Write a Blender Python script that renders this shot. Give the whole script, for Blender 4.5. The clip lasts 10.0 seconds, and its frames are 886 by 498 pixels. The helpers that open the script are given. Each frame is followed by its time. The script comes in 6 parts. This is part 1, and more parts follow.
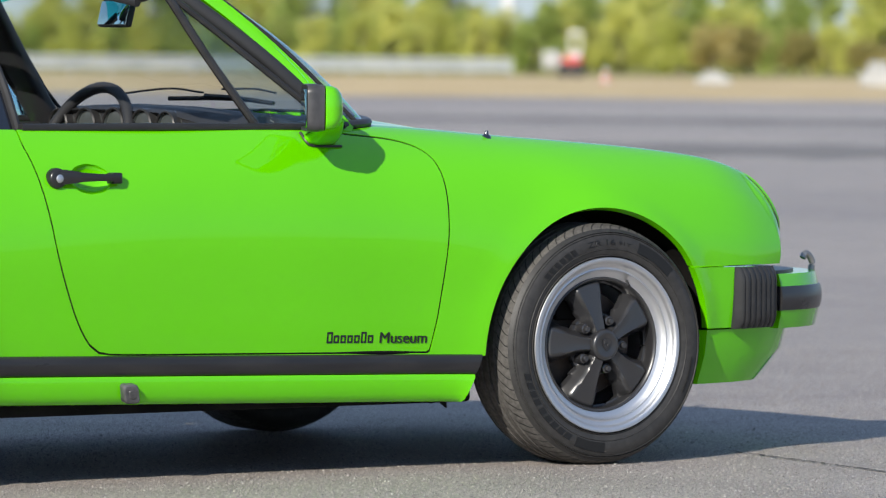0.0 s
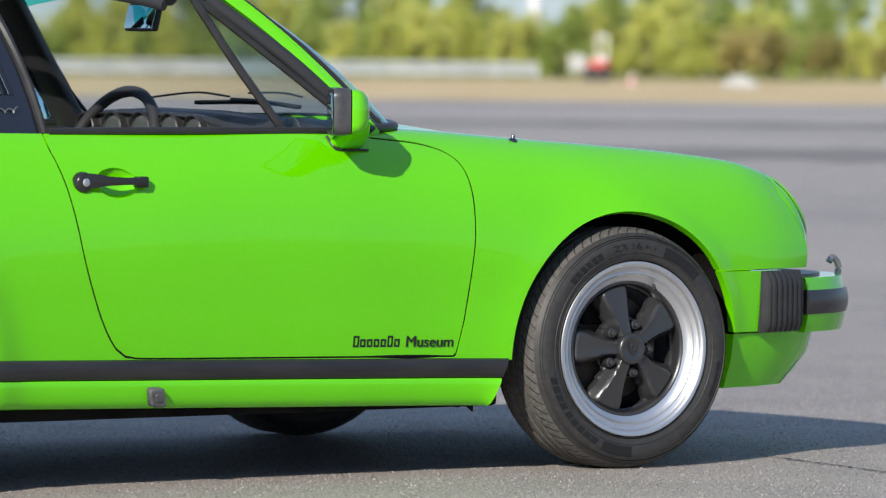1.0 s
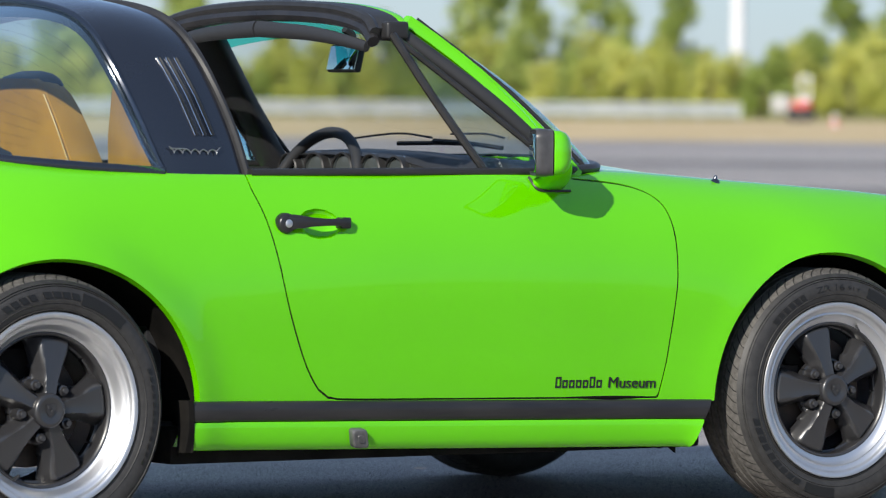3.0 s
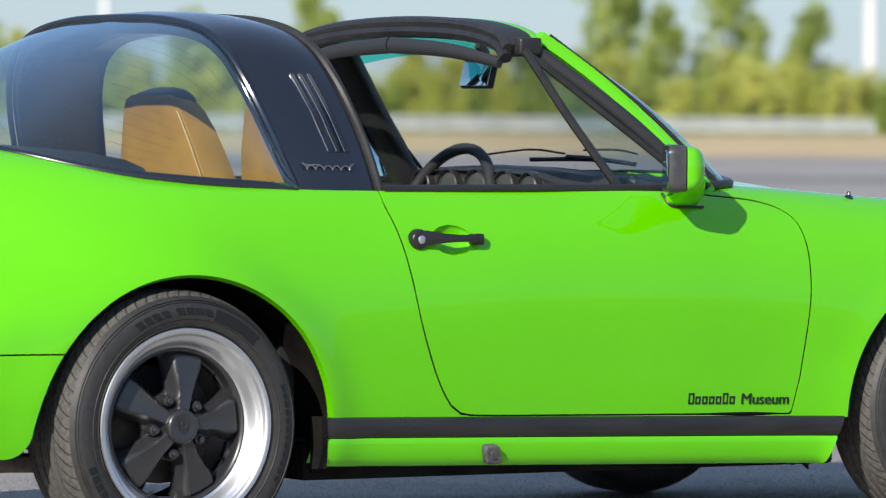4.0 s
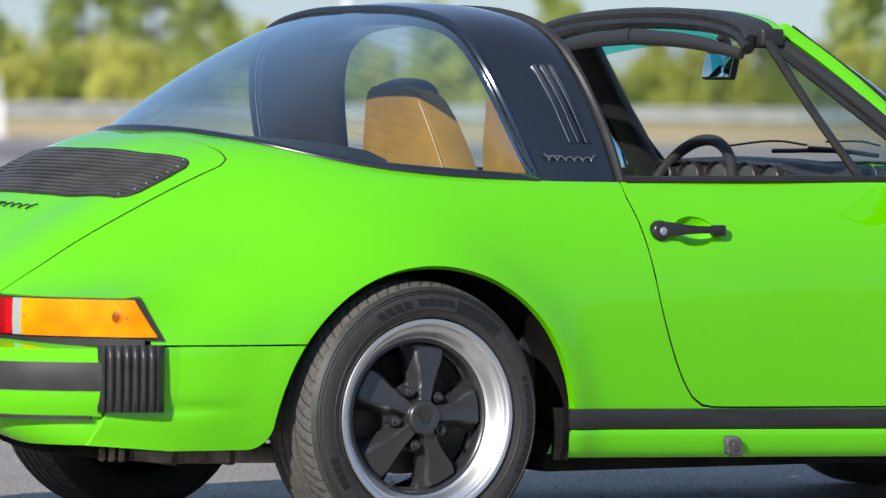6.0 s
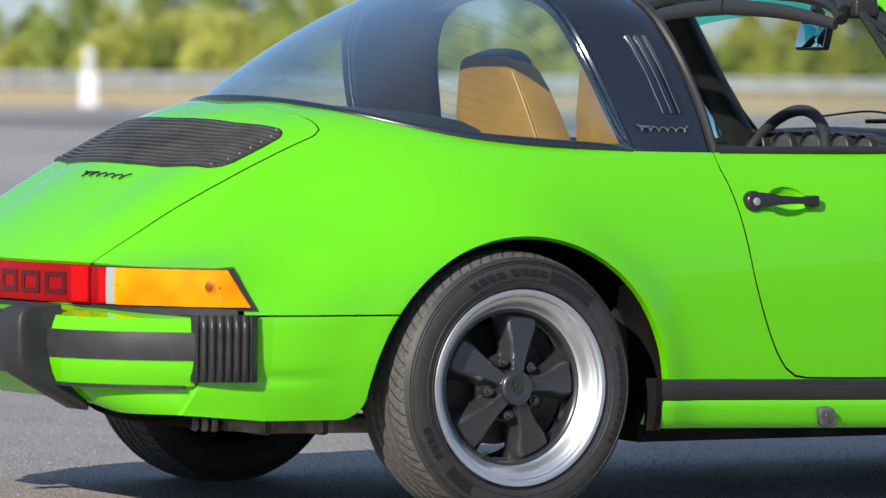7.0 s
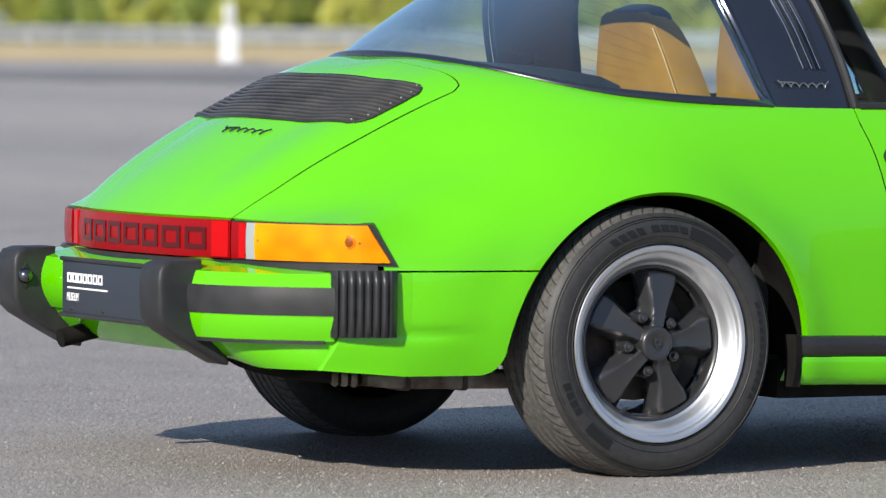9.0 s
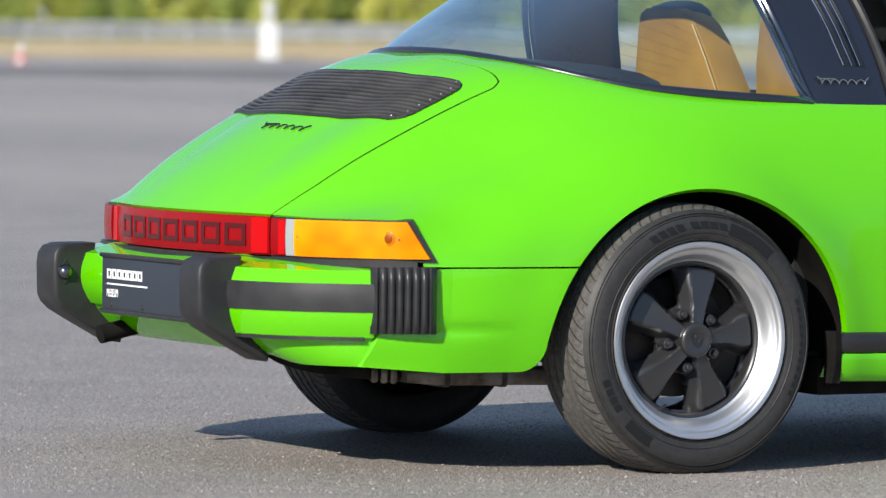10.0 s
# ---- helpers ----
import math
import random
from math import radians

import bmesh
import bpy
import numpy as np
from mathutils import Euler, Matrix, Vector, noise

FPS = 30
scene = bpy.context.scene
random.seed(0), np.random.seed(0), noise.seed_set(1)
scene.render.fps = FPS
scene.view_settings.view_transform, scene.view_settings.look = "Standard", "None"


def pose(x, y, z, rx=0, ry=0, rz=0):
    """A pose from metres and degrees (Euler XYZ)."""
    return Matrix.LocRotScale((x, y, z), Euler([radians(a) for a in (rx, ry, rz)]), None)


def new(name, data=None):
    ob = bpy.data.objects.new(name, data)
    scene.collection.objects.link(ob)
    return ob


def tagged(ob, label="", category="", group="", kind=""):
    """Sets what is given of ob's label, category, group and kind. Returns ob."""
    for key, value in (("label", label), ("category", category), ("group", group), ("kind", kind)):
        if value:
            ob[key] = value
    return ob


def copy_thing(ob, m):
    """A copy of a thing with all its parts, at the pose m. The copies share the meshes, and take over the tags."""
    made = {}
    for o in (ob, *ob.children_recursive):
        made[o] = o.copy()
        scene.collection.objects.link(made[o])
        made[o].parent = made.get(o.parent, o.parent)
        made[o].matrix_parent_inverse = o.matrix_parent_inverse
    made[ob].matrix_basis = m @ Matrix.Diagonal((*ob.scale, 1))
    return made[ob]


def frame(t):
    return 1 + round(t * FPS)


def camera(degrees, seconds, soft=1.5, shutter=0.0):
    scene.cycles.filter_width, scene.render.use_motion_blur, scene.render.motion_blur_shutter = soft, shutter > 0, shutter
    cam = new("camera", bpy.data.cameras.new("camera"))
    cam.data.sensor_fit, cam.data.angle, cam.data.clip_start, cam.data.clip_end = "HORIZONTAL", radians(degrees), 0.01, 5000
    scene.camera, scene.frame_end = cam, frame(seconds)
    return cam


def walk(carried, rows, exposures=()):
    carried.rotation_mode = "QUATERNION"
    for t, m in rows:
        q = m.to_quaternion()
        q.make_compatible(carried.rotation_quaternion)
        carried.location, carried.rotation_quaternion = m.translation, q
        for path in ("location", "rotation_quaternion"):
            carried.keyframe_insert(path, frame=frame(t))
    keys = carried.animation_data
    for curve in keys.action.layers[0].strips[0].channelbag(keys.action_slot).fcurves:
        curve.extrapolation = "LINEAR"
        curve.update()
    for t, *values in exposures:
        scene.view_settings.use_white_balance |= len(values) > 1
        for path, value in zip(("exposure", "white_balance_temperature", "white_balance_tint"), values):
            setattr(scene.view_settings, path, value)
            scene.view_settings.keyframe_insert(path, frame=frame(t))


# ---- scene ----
# The car stands along +x (its nose), +y is its left side; the rear axle is over the origin.
cam = camera(8.877, 10.0, soft=1.2)
EYE = (-6.612, -11.940, 1.029)
# seconds, yaw, pitch, roll: a tripod head that pans along the car's flank
PAN = [
    (0.0, -36.967, -1.981, 0.588), (0.5, -36.906, -1.968, 0.600), (1.0, -36.702, -1.945, 0.580),
    (1.5, -36.336, -1.870, 0.560), (2.0, -35.810, -1.711, 0.545), (2.5, -35.275, -1.630, 0.540),
    (4.0, -33.339, -1.404, 0.500), (4.5, -32.681, -1.381, 0.490), (5.0, -32.029, -1.389, 0.500),
    (5.5, -31.446, -1.402, 0.520), (7.0, -29.977, -1.822, 0.570), (7.5, -29.600, -2.009, 0.590),
    (8.0, -29.202, -2.132, 0.598), (8.5, -28.874, -2.230, 0.600), (9.0, -28.571, -2.281, 0.603),
    (9.5, -28.327, -2.317, 0.612), (10.0, -28.173, -2.321, 0.608),
]
walk(cam, [(t, pose(*EYE, 90 + pitch, -roll, yaw)) for t, yaw, pitch, roll in PAN])
cam.data.dof.use_dof = True
cam.data.dof.focus_distance = 13.8
cam.data.dof.aperture_fstop = 6.3

# ---- world and sun ----
SUN_DIR = Vector((1.64, 0.97, -1.0)).normalized()  # the way the sunlight travels
world = bpy.data.worlds.new("sky")
scene.world = world
world.use_nodes = True
wn = world.node_tree.nodes
sky = wn.new("ShaderNodeTexSky")
sky.sky_type = "NISHITA"
sky.sun_disc = False
sky.sun_elevation = math.asin(-SUN_DIR.z)
sky.sun_rotation = math.atan2(-SUN_DIR.x, -SUN_DIR.y)
sky.dust_density = 0.25
sky.altitude = 200
sky.air_density = 1.0
sky.ozone_density = 3.0
wn["Background"].inputs["Strength"].default_value = 0.052
cool = wn.new("ShaderNodeMix")
cool.data_type, cool.blend_type = "RGBA", "MULTIPLY"
cool.inputs["Factor"].default_value = 1.0
cool.inputs[7].default_value = (0.76, 0.87, 1.04, 1)
world.node_tree.links.new(sky.outputs[0], cool.inputs[6])
haze = wn.new("ShaderNodeMix")  # thin summer haze over the whole sky
haze.data_type, haze.blend_type = "RGBA", "ADD"
haze.inputs["Factor"].default_value = 1.0
haze.inputs[7].default_value = (2.7, 3.6, 5.2, 1)
world.node_tree.links.new(cool.outputs[2], haze.inputs[6])
world.node_tree.links.new(haze.outputs[2], wn["Background"].inputs[0])
sun = new("sun", bpy.data.lights.new("sun", "SUN"))
sun.data.energy = 4.8
sun.data.angle = radians(0.55)
sun.data.color = (1.0, 0.94, 0.84)
sun.matrix_world = Matrix.Translation((-8, -8, 12)) @ SUN_DIR.to_track_quat("-Z", "Y").to_matrix().to_4x4()
scene.view_settings.exposure = 0.28

# ---- materials ----
def material(name, color, rough=0.5, metal=0.0, coat=0.0, spec=0.5, trans=0.0, ior=1.45, emit=0.0):
    m = bpy.data.materials.new(name)
    m.use_nodes = True
    b = m.node_tree.nodes["Principled BSDF"]
    b.inputs["Base Color"].default_value = (*color, 1)
    b.inputs["Roughness"].default_value = rough
    b.inputs["Metallic"].default_value = metal
    b.inputs["Coat Weight"].default_value = coat
    b.inputs["Coat Roughness"].default_value = 0.03
    b.inputs["Specular IOR Level"].default_value = spec
    b.inputs["Transmission Weight"].default_value = trans
    b.inputs["IOR"].default_value = ior
    return m


def noise_node(m, scale, detail=4.0, rough=0.55, coords="Object", stretch=(1, 1, 1)):
    nt = m.node_tree
    tc, mp, n = nt.nodes.new("ShaderNodeTexCoord"), nt.nodes.new("ShaderNodeMapping"), nt.nodes.new("ShaderNodeTexNoise")
    mp.inputs["Scale"].default_value = stretch
    nt.links.new(tc.outputs[coords], mp.inputs[0])
    nt.links.new(mp.outputs[0], n.inputs["Vector"])
    n.inputs["Scale"].default_value, n.inputs["Detail"].default_value, n.inputs["Roughness"].default_value = scale, detail, rough
    return n


def ramp(m, source, stops):
    nt = m.node_tree
    r = nt.nodes.new("ShaderNodeValToRGB")
    while len(r.color_ramp.elements) < len(stops):
        r.color_ramp.elements.new(0.5)
    for e, (at, c) in zip(r.color_ramp.elements, stops):
        e.position, e.color = at, (*c, 1)
    nt.links.new(source, r.inputs[0])
    return r


def varied(m, scale, dark, light, low=0.35, high=0.65, detail=5.0, stretch=(1, 1, 1), coords="Object"):
    n = noise_node(m, scale, detail, coords=coords, stretch=stretch)
    r = ramp(m, n.outputs["Fac"], [(low, dark), (high, light)])
    m.node_tree.links.new(r.outputs[0], m.node_tree.nodes["Principled BSDF"].inputs["Base Color"])
    return r


def rough_varied(m, scale, low, high, stretch=(1, 1, 1)):
    n = noise_node(m, scale, 4, stretch=stretch)
    mr = m.node_tree.nodes.new("ShaderNodeMapRange")
    mr.inputs["To Min"].default_value, mr.inputs["To Max"].default_value = low, high
    m.node_tree.links.new(n.outputs["Fac"], mr.inputs["Value"])
    m.node_tree.links.new(mr.outputs[0], m.node_tree.nodes["Principled BSDF"].inputs["Roughness"])


def bumped(m, scale, strength, distance=0.01, detail=4.0, stretch=(1, 1, 1)):
    n = noise_node(m, scale, detail, stretch=stretch)
    b = m.node_tree.nodes.new("ShaderNodeBump")
    b.inputs["Strength"].default_value, b.inputs["Distance"].default_value = strength, distance
    m.node_tree.links.new(n.outputs["Fac"], b.inputs["Height"])
    m.node_tree.links.new(b.outputs[0], m.node_tree.nodes["Principled BSDF"].inputs["Normal"])


paint = material("lime_green_paint", (0.09, 0.55, 0.0), 0.5, coat=1.0, spec=0.0)
paint.node_tree.nodes["Principled BSDF"].inputs["Coat IOR"].default_value = 1.62
paint.node_tree.nodes["Principled BSDF"].inputs["Coat Roughness"].default_value = 0.015
varied(paint, 2.2, (0.112, 0.540, 0.0), (0.116, 0.555, 0.0))
satin = material("satin_black_lacquer", (0.010, 0.013, 0.022), 0.26, coat=0.8, spec=0.55)
rough_varied(satin, 9.0, 0.2, 0.32)
rubber = material("black_rubber_trim", (0.022, 0.022, 0.023), 0.46, spec=0.45)
varied(rubber, 30.0, (0.020, 0.020, 0.021), (0.029, 0.029, 0.030), stretch=(0.3, 1, 1))
rough_varied(rubber, 14.0, 0.30, 0.42)
bumped(rubber, 300.0, 0.05, 0.0005)
trim_rubber = material("glossy_black_trim_rubber", (0.020, 0.020, 0.022), 0.3, spec=0.55)
varied(trim_rubber, 24.0, (0.016, 0.016, 0.018), (0.026, 0.025, 0.026), stretch=(.2, 1, 1))
rough_varied(trim_rubber, 16.0, 0.22, 0.38, stretch=(.3, 1, 1))
grey_frame = material("greyed_mirror_plastic", (0.05, 0.05, 0.053), 0.34, spec=0.5)
varied(grey_frame, 30.0, (0.038, 0.038, 0.041), (0.062, 0.062, 0.066))
grey_plug = material("worn_grey_rubber", (0.10, 0.10, 0.105), 0.35, spec=0.5)
varied(grey_plug, 40.0, (0.045, 0.045, 0.048), (0.105, 0.105, 0.11))
old_rubber = material("greyed_black_plastic", (0.045, 0.045, 0.046), 0.5, spec=0.45)
varied(old_rubber, 18.0, (0.021, 0.021, 0.023), (0.031, 0.031, 0.033))
bumped(old_rubber, 500.0, 0.2, 0.0006)
tyre_rubber = material("tyre_rubber", (0.036, 0.035, 0.034), 0.52, spec=0.45)
varied(tyre_rubber, 60.0, (0.025, 0.0245, 0.0245), (0.036, 0.035, 0.0345))
bumped(tyre_rubber, 160.0, 0.25, 0.001)
tread_rubber = material("dusty_tread_rubber", (0.07, 0.066, 0.062), 0.9, spec=0.2)
varied(tread_rubber, 90.0, (0.072, 0.068, 0.064), (0.115, 0.109, 0.102))
bumped(tread_rubber, 120.0, 0.4, 0.0015)
letter_rubber = material("moulded_sidewall_lettering", (0.009, 0.009, 0.009), 0.45)
sipe_black = material("tread_sipe_shadow_rubber", (0.012, 0.012, 0.012), 0.8)
dark_letter = material("dark_lettering", (0.012, 0.014, 0.016), 0.4)
alloy = material("polished_aluminium", (0.69, 0.70, 0.72), 0.38, metal=1.0)
rough_varied(alloy, 6.0, 0.40, 0.50)
spoke_black = material("satin_black_wheel_paint", (0.022, 0.022, 0.024), 0.3, spec=0.8, coat=0.35)
rough_varied(spoke_black, 25.0, 0.26, 0.40)
slat_grey = material("black_grille_slat", (0.045, 0.044, 0.045), 0.34, spec=0.6)
varied(slat_grey, 16.0, (0.030, 0.029, 0.029), (0.075, 0.072, 0.070), low=.3, high=.75, stretch=(1, .5, 1))
rough_varied(slat_grey, 30.0, 0.25, 0.5)
dull_metal = material("grey_cast_metal", (0.30, 0.30, 0.30), 0.4, metal=0.8)
dark_chrome = material("dark_bright_moulding", (0.16, 0.165, 0.18), 0.22, metal=1.0)
chrome = material("chrome", (0.75, 0.76, 0.78), 0.12, metal=1.0)
bare_steel = material("worn_dull_steel", (0.25, 0.22, 0.19), 0.55, metal=0.7)
varied(bare_steel, 14.0, (0.075, 0.048, 0.032), (0.24, 0.215, 0.19))
soot = material("sooty_exhaust_steel", (0.06, 0.05, 0.045), 0.6, spec=0.3)
varied(soot, 12.0, (0.035, 0.03, 0.027), (0.10, 0.075, 0.06))
under = material("underbody_coating", (0.02, 0.02, 0.02), 0.9, spec=0.08)
varied(under, 10.0, (0.007, 0.0068, 0.0065), (0.015, 0.0138, 0.0125))
tan = material("tan_leather", (0.42, 0.22, 0.06), 0.5, spec=0.4)
varied(tan, 9.0, (0.30, 0.145, 0.020), (0.45, 0.235, 0.038), low=0.25, high=0.75)
bumped(tan, 70.0, 0.35, 0.004)
seam_tan = material("pale_tan_highlight_piping", (0.52, 0.33, 0.12), 0.5)
dash = material("black_grained_vinyl", (0.026, 0.027, 0.030), 0.45, spec=0.5)
rough_varied(dash, 30.0, 0.42, 0.6)
bumped(dash, 260.0, 0.25, 0.001)
gauge_face = material("gauge_face", (0.06, 0.07, 0.07), 0.2, coat=1.0)
amber = material("amber_lens", (1.0, 0.25, 0.0), 0.25, spec=0.12, coat=0.12)
varied(amber, 1.0, (1.0, 0.20, 0.0), (1.0, 0.34, 0.0), 0.3, 0.7, 1.0, (9, 9, 12))
red_lens = material("red_lens", (0.27, 0.002, 0.004), 0.25, spec=0.15, coat=0.1)
bright_red = material("bright_red_lens", (0.50, 0.004, 0.006), 0.25, coat=0.08, spec=0.08)
bulb_amber = material("dark_amber_bulb_holder", (0.24, 0.055, 0.0), 0.4, spec=0.2)
bulb_ring = material("deep_amber_lens_ring", (0.62, 0.14, 0.0), 0.3, spec=0.2)
clear_lens = material("clear_ribbed_lens", (0.34, 0.35, 0.36), 0.15, coat=0.6)
bumped(amber, 8.0, 0.12, 0.01, stretch=(14, 14, .6))
bumped(red_lens, 8.0, 0.35, 0.006, stretch=(14, 14, .6))
dark_red = material("dark_red_lettering", (0.075, 0.003, 0.004), 0.25)
plate_blue = material("dark_slate_plate", (0.030, 0.037, 0.050), 0.45)
white_print = material("white_print", (0.80, 0.80, 0.80), 0.5)


def glass_material(name, tint, refl=1.5, gain=1.2, power=5.0):
    m = bpy.data.materials.new(name)
    m.use_nodes = True
    nt = m.node_tree
    nt.nodes.remove(nt.nodes["Principled BSDF"])
    out = nt.nodes["Material Output"]
    tr, gl, mix, lw, pw, ml, ad = (nt.nodes.new("ShaderNode" + k) for k in ("BsdfTransparent", "BsdfGlossy", "MixShader", "LayerWeight", "Math", "Math", "Math"))
    tr.inputs["Color"].default_value = (*tint, 1)
    gl.inputs["Roughness"].default_value = 0.015
    gl.inputs["Color"].default_value = (0.82, 0.95, 1.0, 1)
    f0 = ((refl - 1) / (refl + 1)) ** 2 * gain
    pw.operation, ml.operation, ad.operation = "POWER", "MULTIPLY", "ADD"
    pw.inputs[1].default_value, ml.inputs[1].default_value, ad.inputs[1].default_value = power, 0.9 - f0, f0
    nt.links.new(lw.outputs["Facing"], pw.inputs[0])
    nt.links.new(pw.outputs[0], ml.inputs[0])
    nt.links.new(ml.outputs[0], ad.inputs[0])
    nt.links.new(ad.outputs[0], mix.inputs[0])
    nt.links.new(tr.outputs[0], mix.inputs[1])
    nt.links.new(gl.outputs[0], mix.inputs[2])
    nt.links.new(mix.outputs[0], out.inputs["Surface"])
    return m


rear_glass_m = glass_material("green_tinted_rear_glass", (0.82, 0.95, 0.93), 1.55, 1.5, 1.45)
screen_glass_m = glass_material("laminated_screen_glass", (0.92, 0.96, 0.95), 1.5, 1.6, 3.0)
side_glass_m = glass_material("clear_vent_glass", (0.84, 0.90, 0.90), 1.5)
sunband_m = glass_material("teal_sun_band_glass", (0.10, 0.62, 0.55), 1.5)
mirror_m = material("mirror_glass", (0.55, 0.75, 0.78), 0.02, metal=1.0)
lamp_glass_m = glass_material("headlamp_glass", (0.9, 0.94, 0.97), 1.5)

# ---- mesh helpers ----
def part(name, bm, mat, parent=None, label="", smooth=True, recalc=True):
    if recalc:
        bmesh.ops.recalc_face_normals(bm, faces=bm.faces)
    me = bpy.data.meshes.new(name)
    bm.to_mesh(me)
    bm.free()
    mats = mat if isinstance(mat, (list, tuple)) else [mat]
    for m in mats:
        me.materials.append(m)
    if smooth:
        me.polygons.foreach_set("use_smooth", [True] * len(me.polygons))
        me.set_sharp_from_angle(angle=radians(38))
    ob = new(name, me)
    if parent is not None:
        ob.parent = parent
    if label:
        tagged(ob, label)
    return ob


def thing(name, label, category, at=(0, 0, 0), turn=0, group="", kind=""):
    ob = new(name)
    ob.empty_display_size = 0.1
    ob.matrix_basis = pose(*at, 0, 0, turn)
    return tagged(ob, label, category, group, kind)


def box(bm, lo, hi, bevel=0.0, segments=2, matrix=None):
    size = [b - a for a, b in zip(lo, hi)]
    mid = [(a + b) / 2 for a, b in zip(lo, hi)]
    m = Matrix.Translation(mid) @ Matrix.Diagonal((*size, 1))
    made = bmesh.ops.create_cube(bm, size=1.0, matrix=m)["verts"]
    if bevel:
        edges = list({e for v in made for e in v.link_edges})
        made = bmesh.ops.bevel(bm, geom=edges, offset=bevel, segments=segments, affect="EDGES", profile=0.6)["verts"]
        made = list({v for v in made})
    if matrix is not None:
        bmesh.ops.transform(bm, matrix=matrix, verts=made)
    return made


def grid_mesh(bm, rows, close_u=False, close_v=False, cap=False):
    """Quads over rows of points; rows run along u, the points of a row along v."""
    vs = [[bm.verts.new(p) for p in r] for r in rows]
    nu, nv = len(vs), len(vs[0])
    for i in range(nu if close_u else nu - 1):
        for j in range(nv if close_v else nv - 1):
            a, b = vs[i], vs[(i + 1) % nu]
            k = (j + 1) % nv
            if len({a[j], a[k], b[k], b[j]}) == 4:
                bm.faces.new((a[j], a[k], b[k], b[j]))
    if cap and close_v:
        bm.faces.new(vs[0])
        bm.faces.new(list(reversed(vs[-1])))
    return vs


def lathe(bm, profile, axis_point=(0, 0, 0), steps=64, close=True):
    """Turns (radius, y) pairs about the y axis through axis_point."""
    ax, ay, az = axis_point
    rows = []
    for k in range(steps):
        a = 2 * math.pi * k / steps
        rows.append([(ax + r * math.cos(a), ay + y, az + r * math.sin(a)) for r, y in profile])
    return grid_mesh(bm, rows, close_u=True)


def smooth_line(points, per=6, closed=False):
    """A Catmull-Rom line through the points."""
    p = [Vector(a) for a in points]
    n = len(p)
    out = []
    for i in range(n if closed else n - 1):
        p1, p2 = p[i], p[(i + 1) % n]
        p0 = p[(i - 1) % n] if closed or i > 0 else p1 * 2 - p2
        p3 = p[(i + 2) % n] if closed or i < n - 2 else p2 * 2 - p1
        for k in range(per):
            t = k / per
            out.append(0.5 * ((2 * p1) + (p2 - p0) * t + (2 * p0 - 5 * p1 + 4 * p2 - p3) * t * t + (3 * p1 - p0 - 3 * p2 + p3) * t ** 3))
    if not closed:
        out.append(p[-1])
    return out


def sweep(bm, line, section, up=(0, 0, 1), closed=False, scale=None):
    """Sweeps a closed section of (side, up) pairs along a line of points."""
    line = [Vector(p) for p in line]
    n, rows = len(line), []
    upv = Vector(up)
    for i, p in enumerate(line):
        a = line[(i - 1) % n] if closed or i > 0 else p
        b = line[(i + 1) % n] if closed or i < n - 1 else p
        t = (b - a).normalized()
        s = t.cross(upv)
        if s.length < 1e-5:
            s = t.cross(Vector((1, 0, 0)))
        s.normalize()
        u = s.cross(t).normalized()
        k = scale[i] if scale else 1.0
        rows.append([p + s * (x * k) + u * (z * k) for x, z in section])
    return grid_mesh(bm, rows, close_u=closed, close_v=True, cap=not closed)


def disc(r, n=10, ry=None):
    ry = ry or r
    return [(r * math.cos(2 * math.pi * k / n), ry * math.sin(2 * math.pi * k / n)) for k in range(n)]


def rounded_rect(w, h, r, n=4):
    pts = []
    for cx, cy, a0 in ((w / 2 - r, h / 2 - r, 0), (-w / 2 + r, h / 2 - r, 90), (-w / 2 + r, -h / 2 + r, 180), (w / 2 - r, -h / 2 + r, 270)):
        for k in range(n + 1):
            a = radians(a0 + 90 * k / n)
            pts.append((cx + r * math.cos(a), cy + r * math.sin(a)))
    return pts


def tube(name, pts, r, mat, parent, per=6, n=8, label="", closed=False):
    bm = bmesh.new()
    sweep(bm, smooth_line(pts, per, closed), disc(r, n), closed=closed)
    return part(name, bm, mat, parent, label)


def solid_prism(bm, outline, normal, depth):
    """A flat plate: the outline's points and a copy of them moved by normal * depth."""
    d = Vector(normal).normalized() * depth
    a = [bm.verts.new(p) for p in outline]
    b = [bm.verts.new(Vector(p) + d) for p in outline]
    bm.faces.new(a)
    bm.faces.new(list(reversed(b)))
    n = len(a)
    for i in range(n):
        bm.faces.new((a[i], b[i], b[(i + 1) % n], a[(i + 1) % n]))


# ---- the body's skin: rails from the tail to the nose, half widths positive ----
# each rail: x, half width, height at 14 stations
R_CENTRE = [(-.940, 0, .583), (-.850, 0, .663), (-.600, 0, .823), (-.340, 0, .940), (.20, 0, .92), (.55, 0, .86), (1.00, 0, .85),
            (1.45, 0, .865), (1.85, 0, .873), (2.10, 0, .835), (2.35, 0, .790), (2.60, 0, .725), (2.80, 0, .655), (3.07, 0, .500)]
R_TOP = [(-.925, .22, .583), (-.835, .22, .658), (-.590, .23, .807), (-.330, .25, .931), (.15, .35, .91), (.55, .40, .855), (1.00, .40, .85),
         (1.44, .35, .862), (1.80, .28, .868), (2.08, .27, .832), (2.33, .26, .788), (2.58, .25, .724), (2.79, .25, .655), (3.05, .25, .505)]
R_INNER = [(-.877, .424, .582), (-.780, .440, .653), (-.545, .455, .780), (-.275, .475, .882), (.05, .610, .862), (.35, .630, .846), (1.00, .655, .842),
           (1.42, .640, .842), (1.76, .500, .850), (2.06, .485, .822), (2.31, .475, .786), (2.56, .465, .738), (2.77, .460, .685), (2.985, .470, .580)]
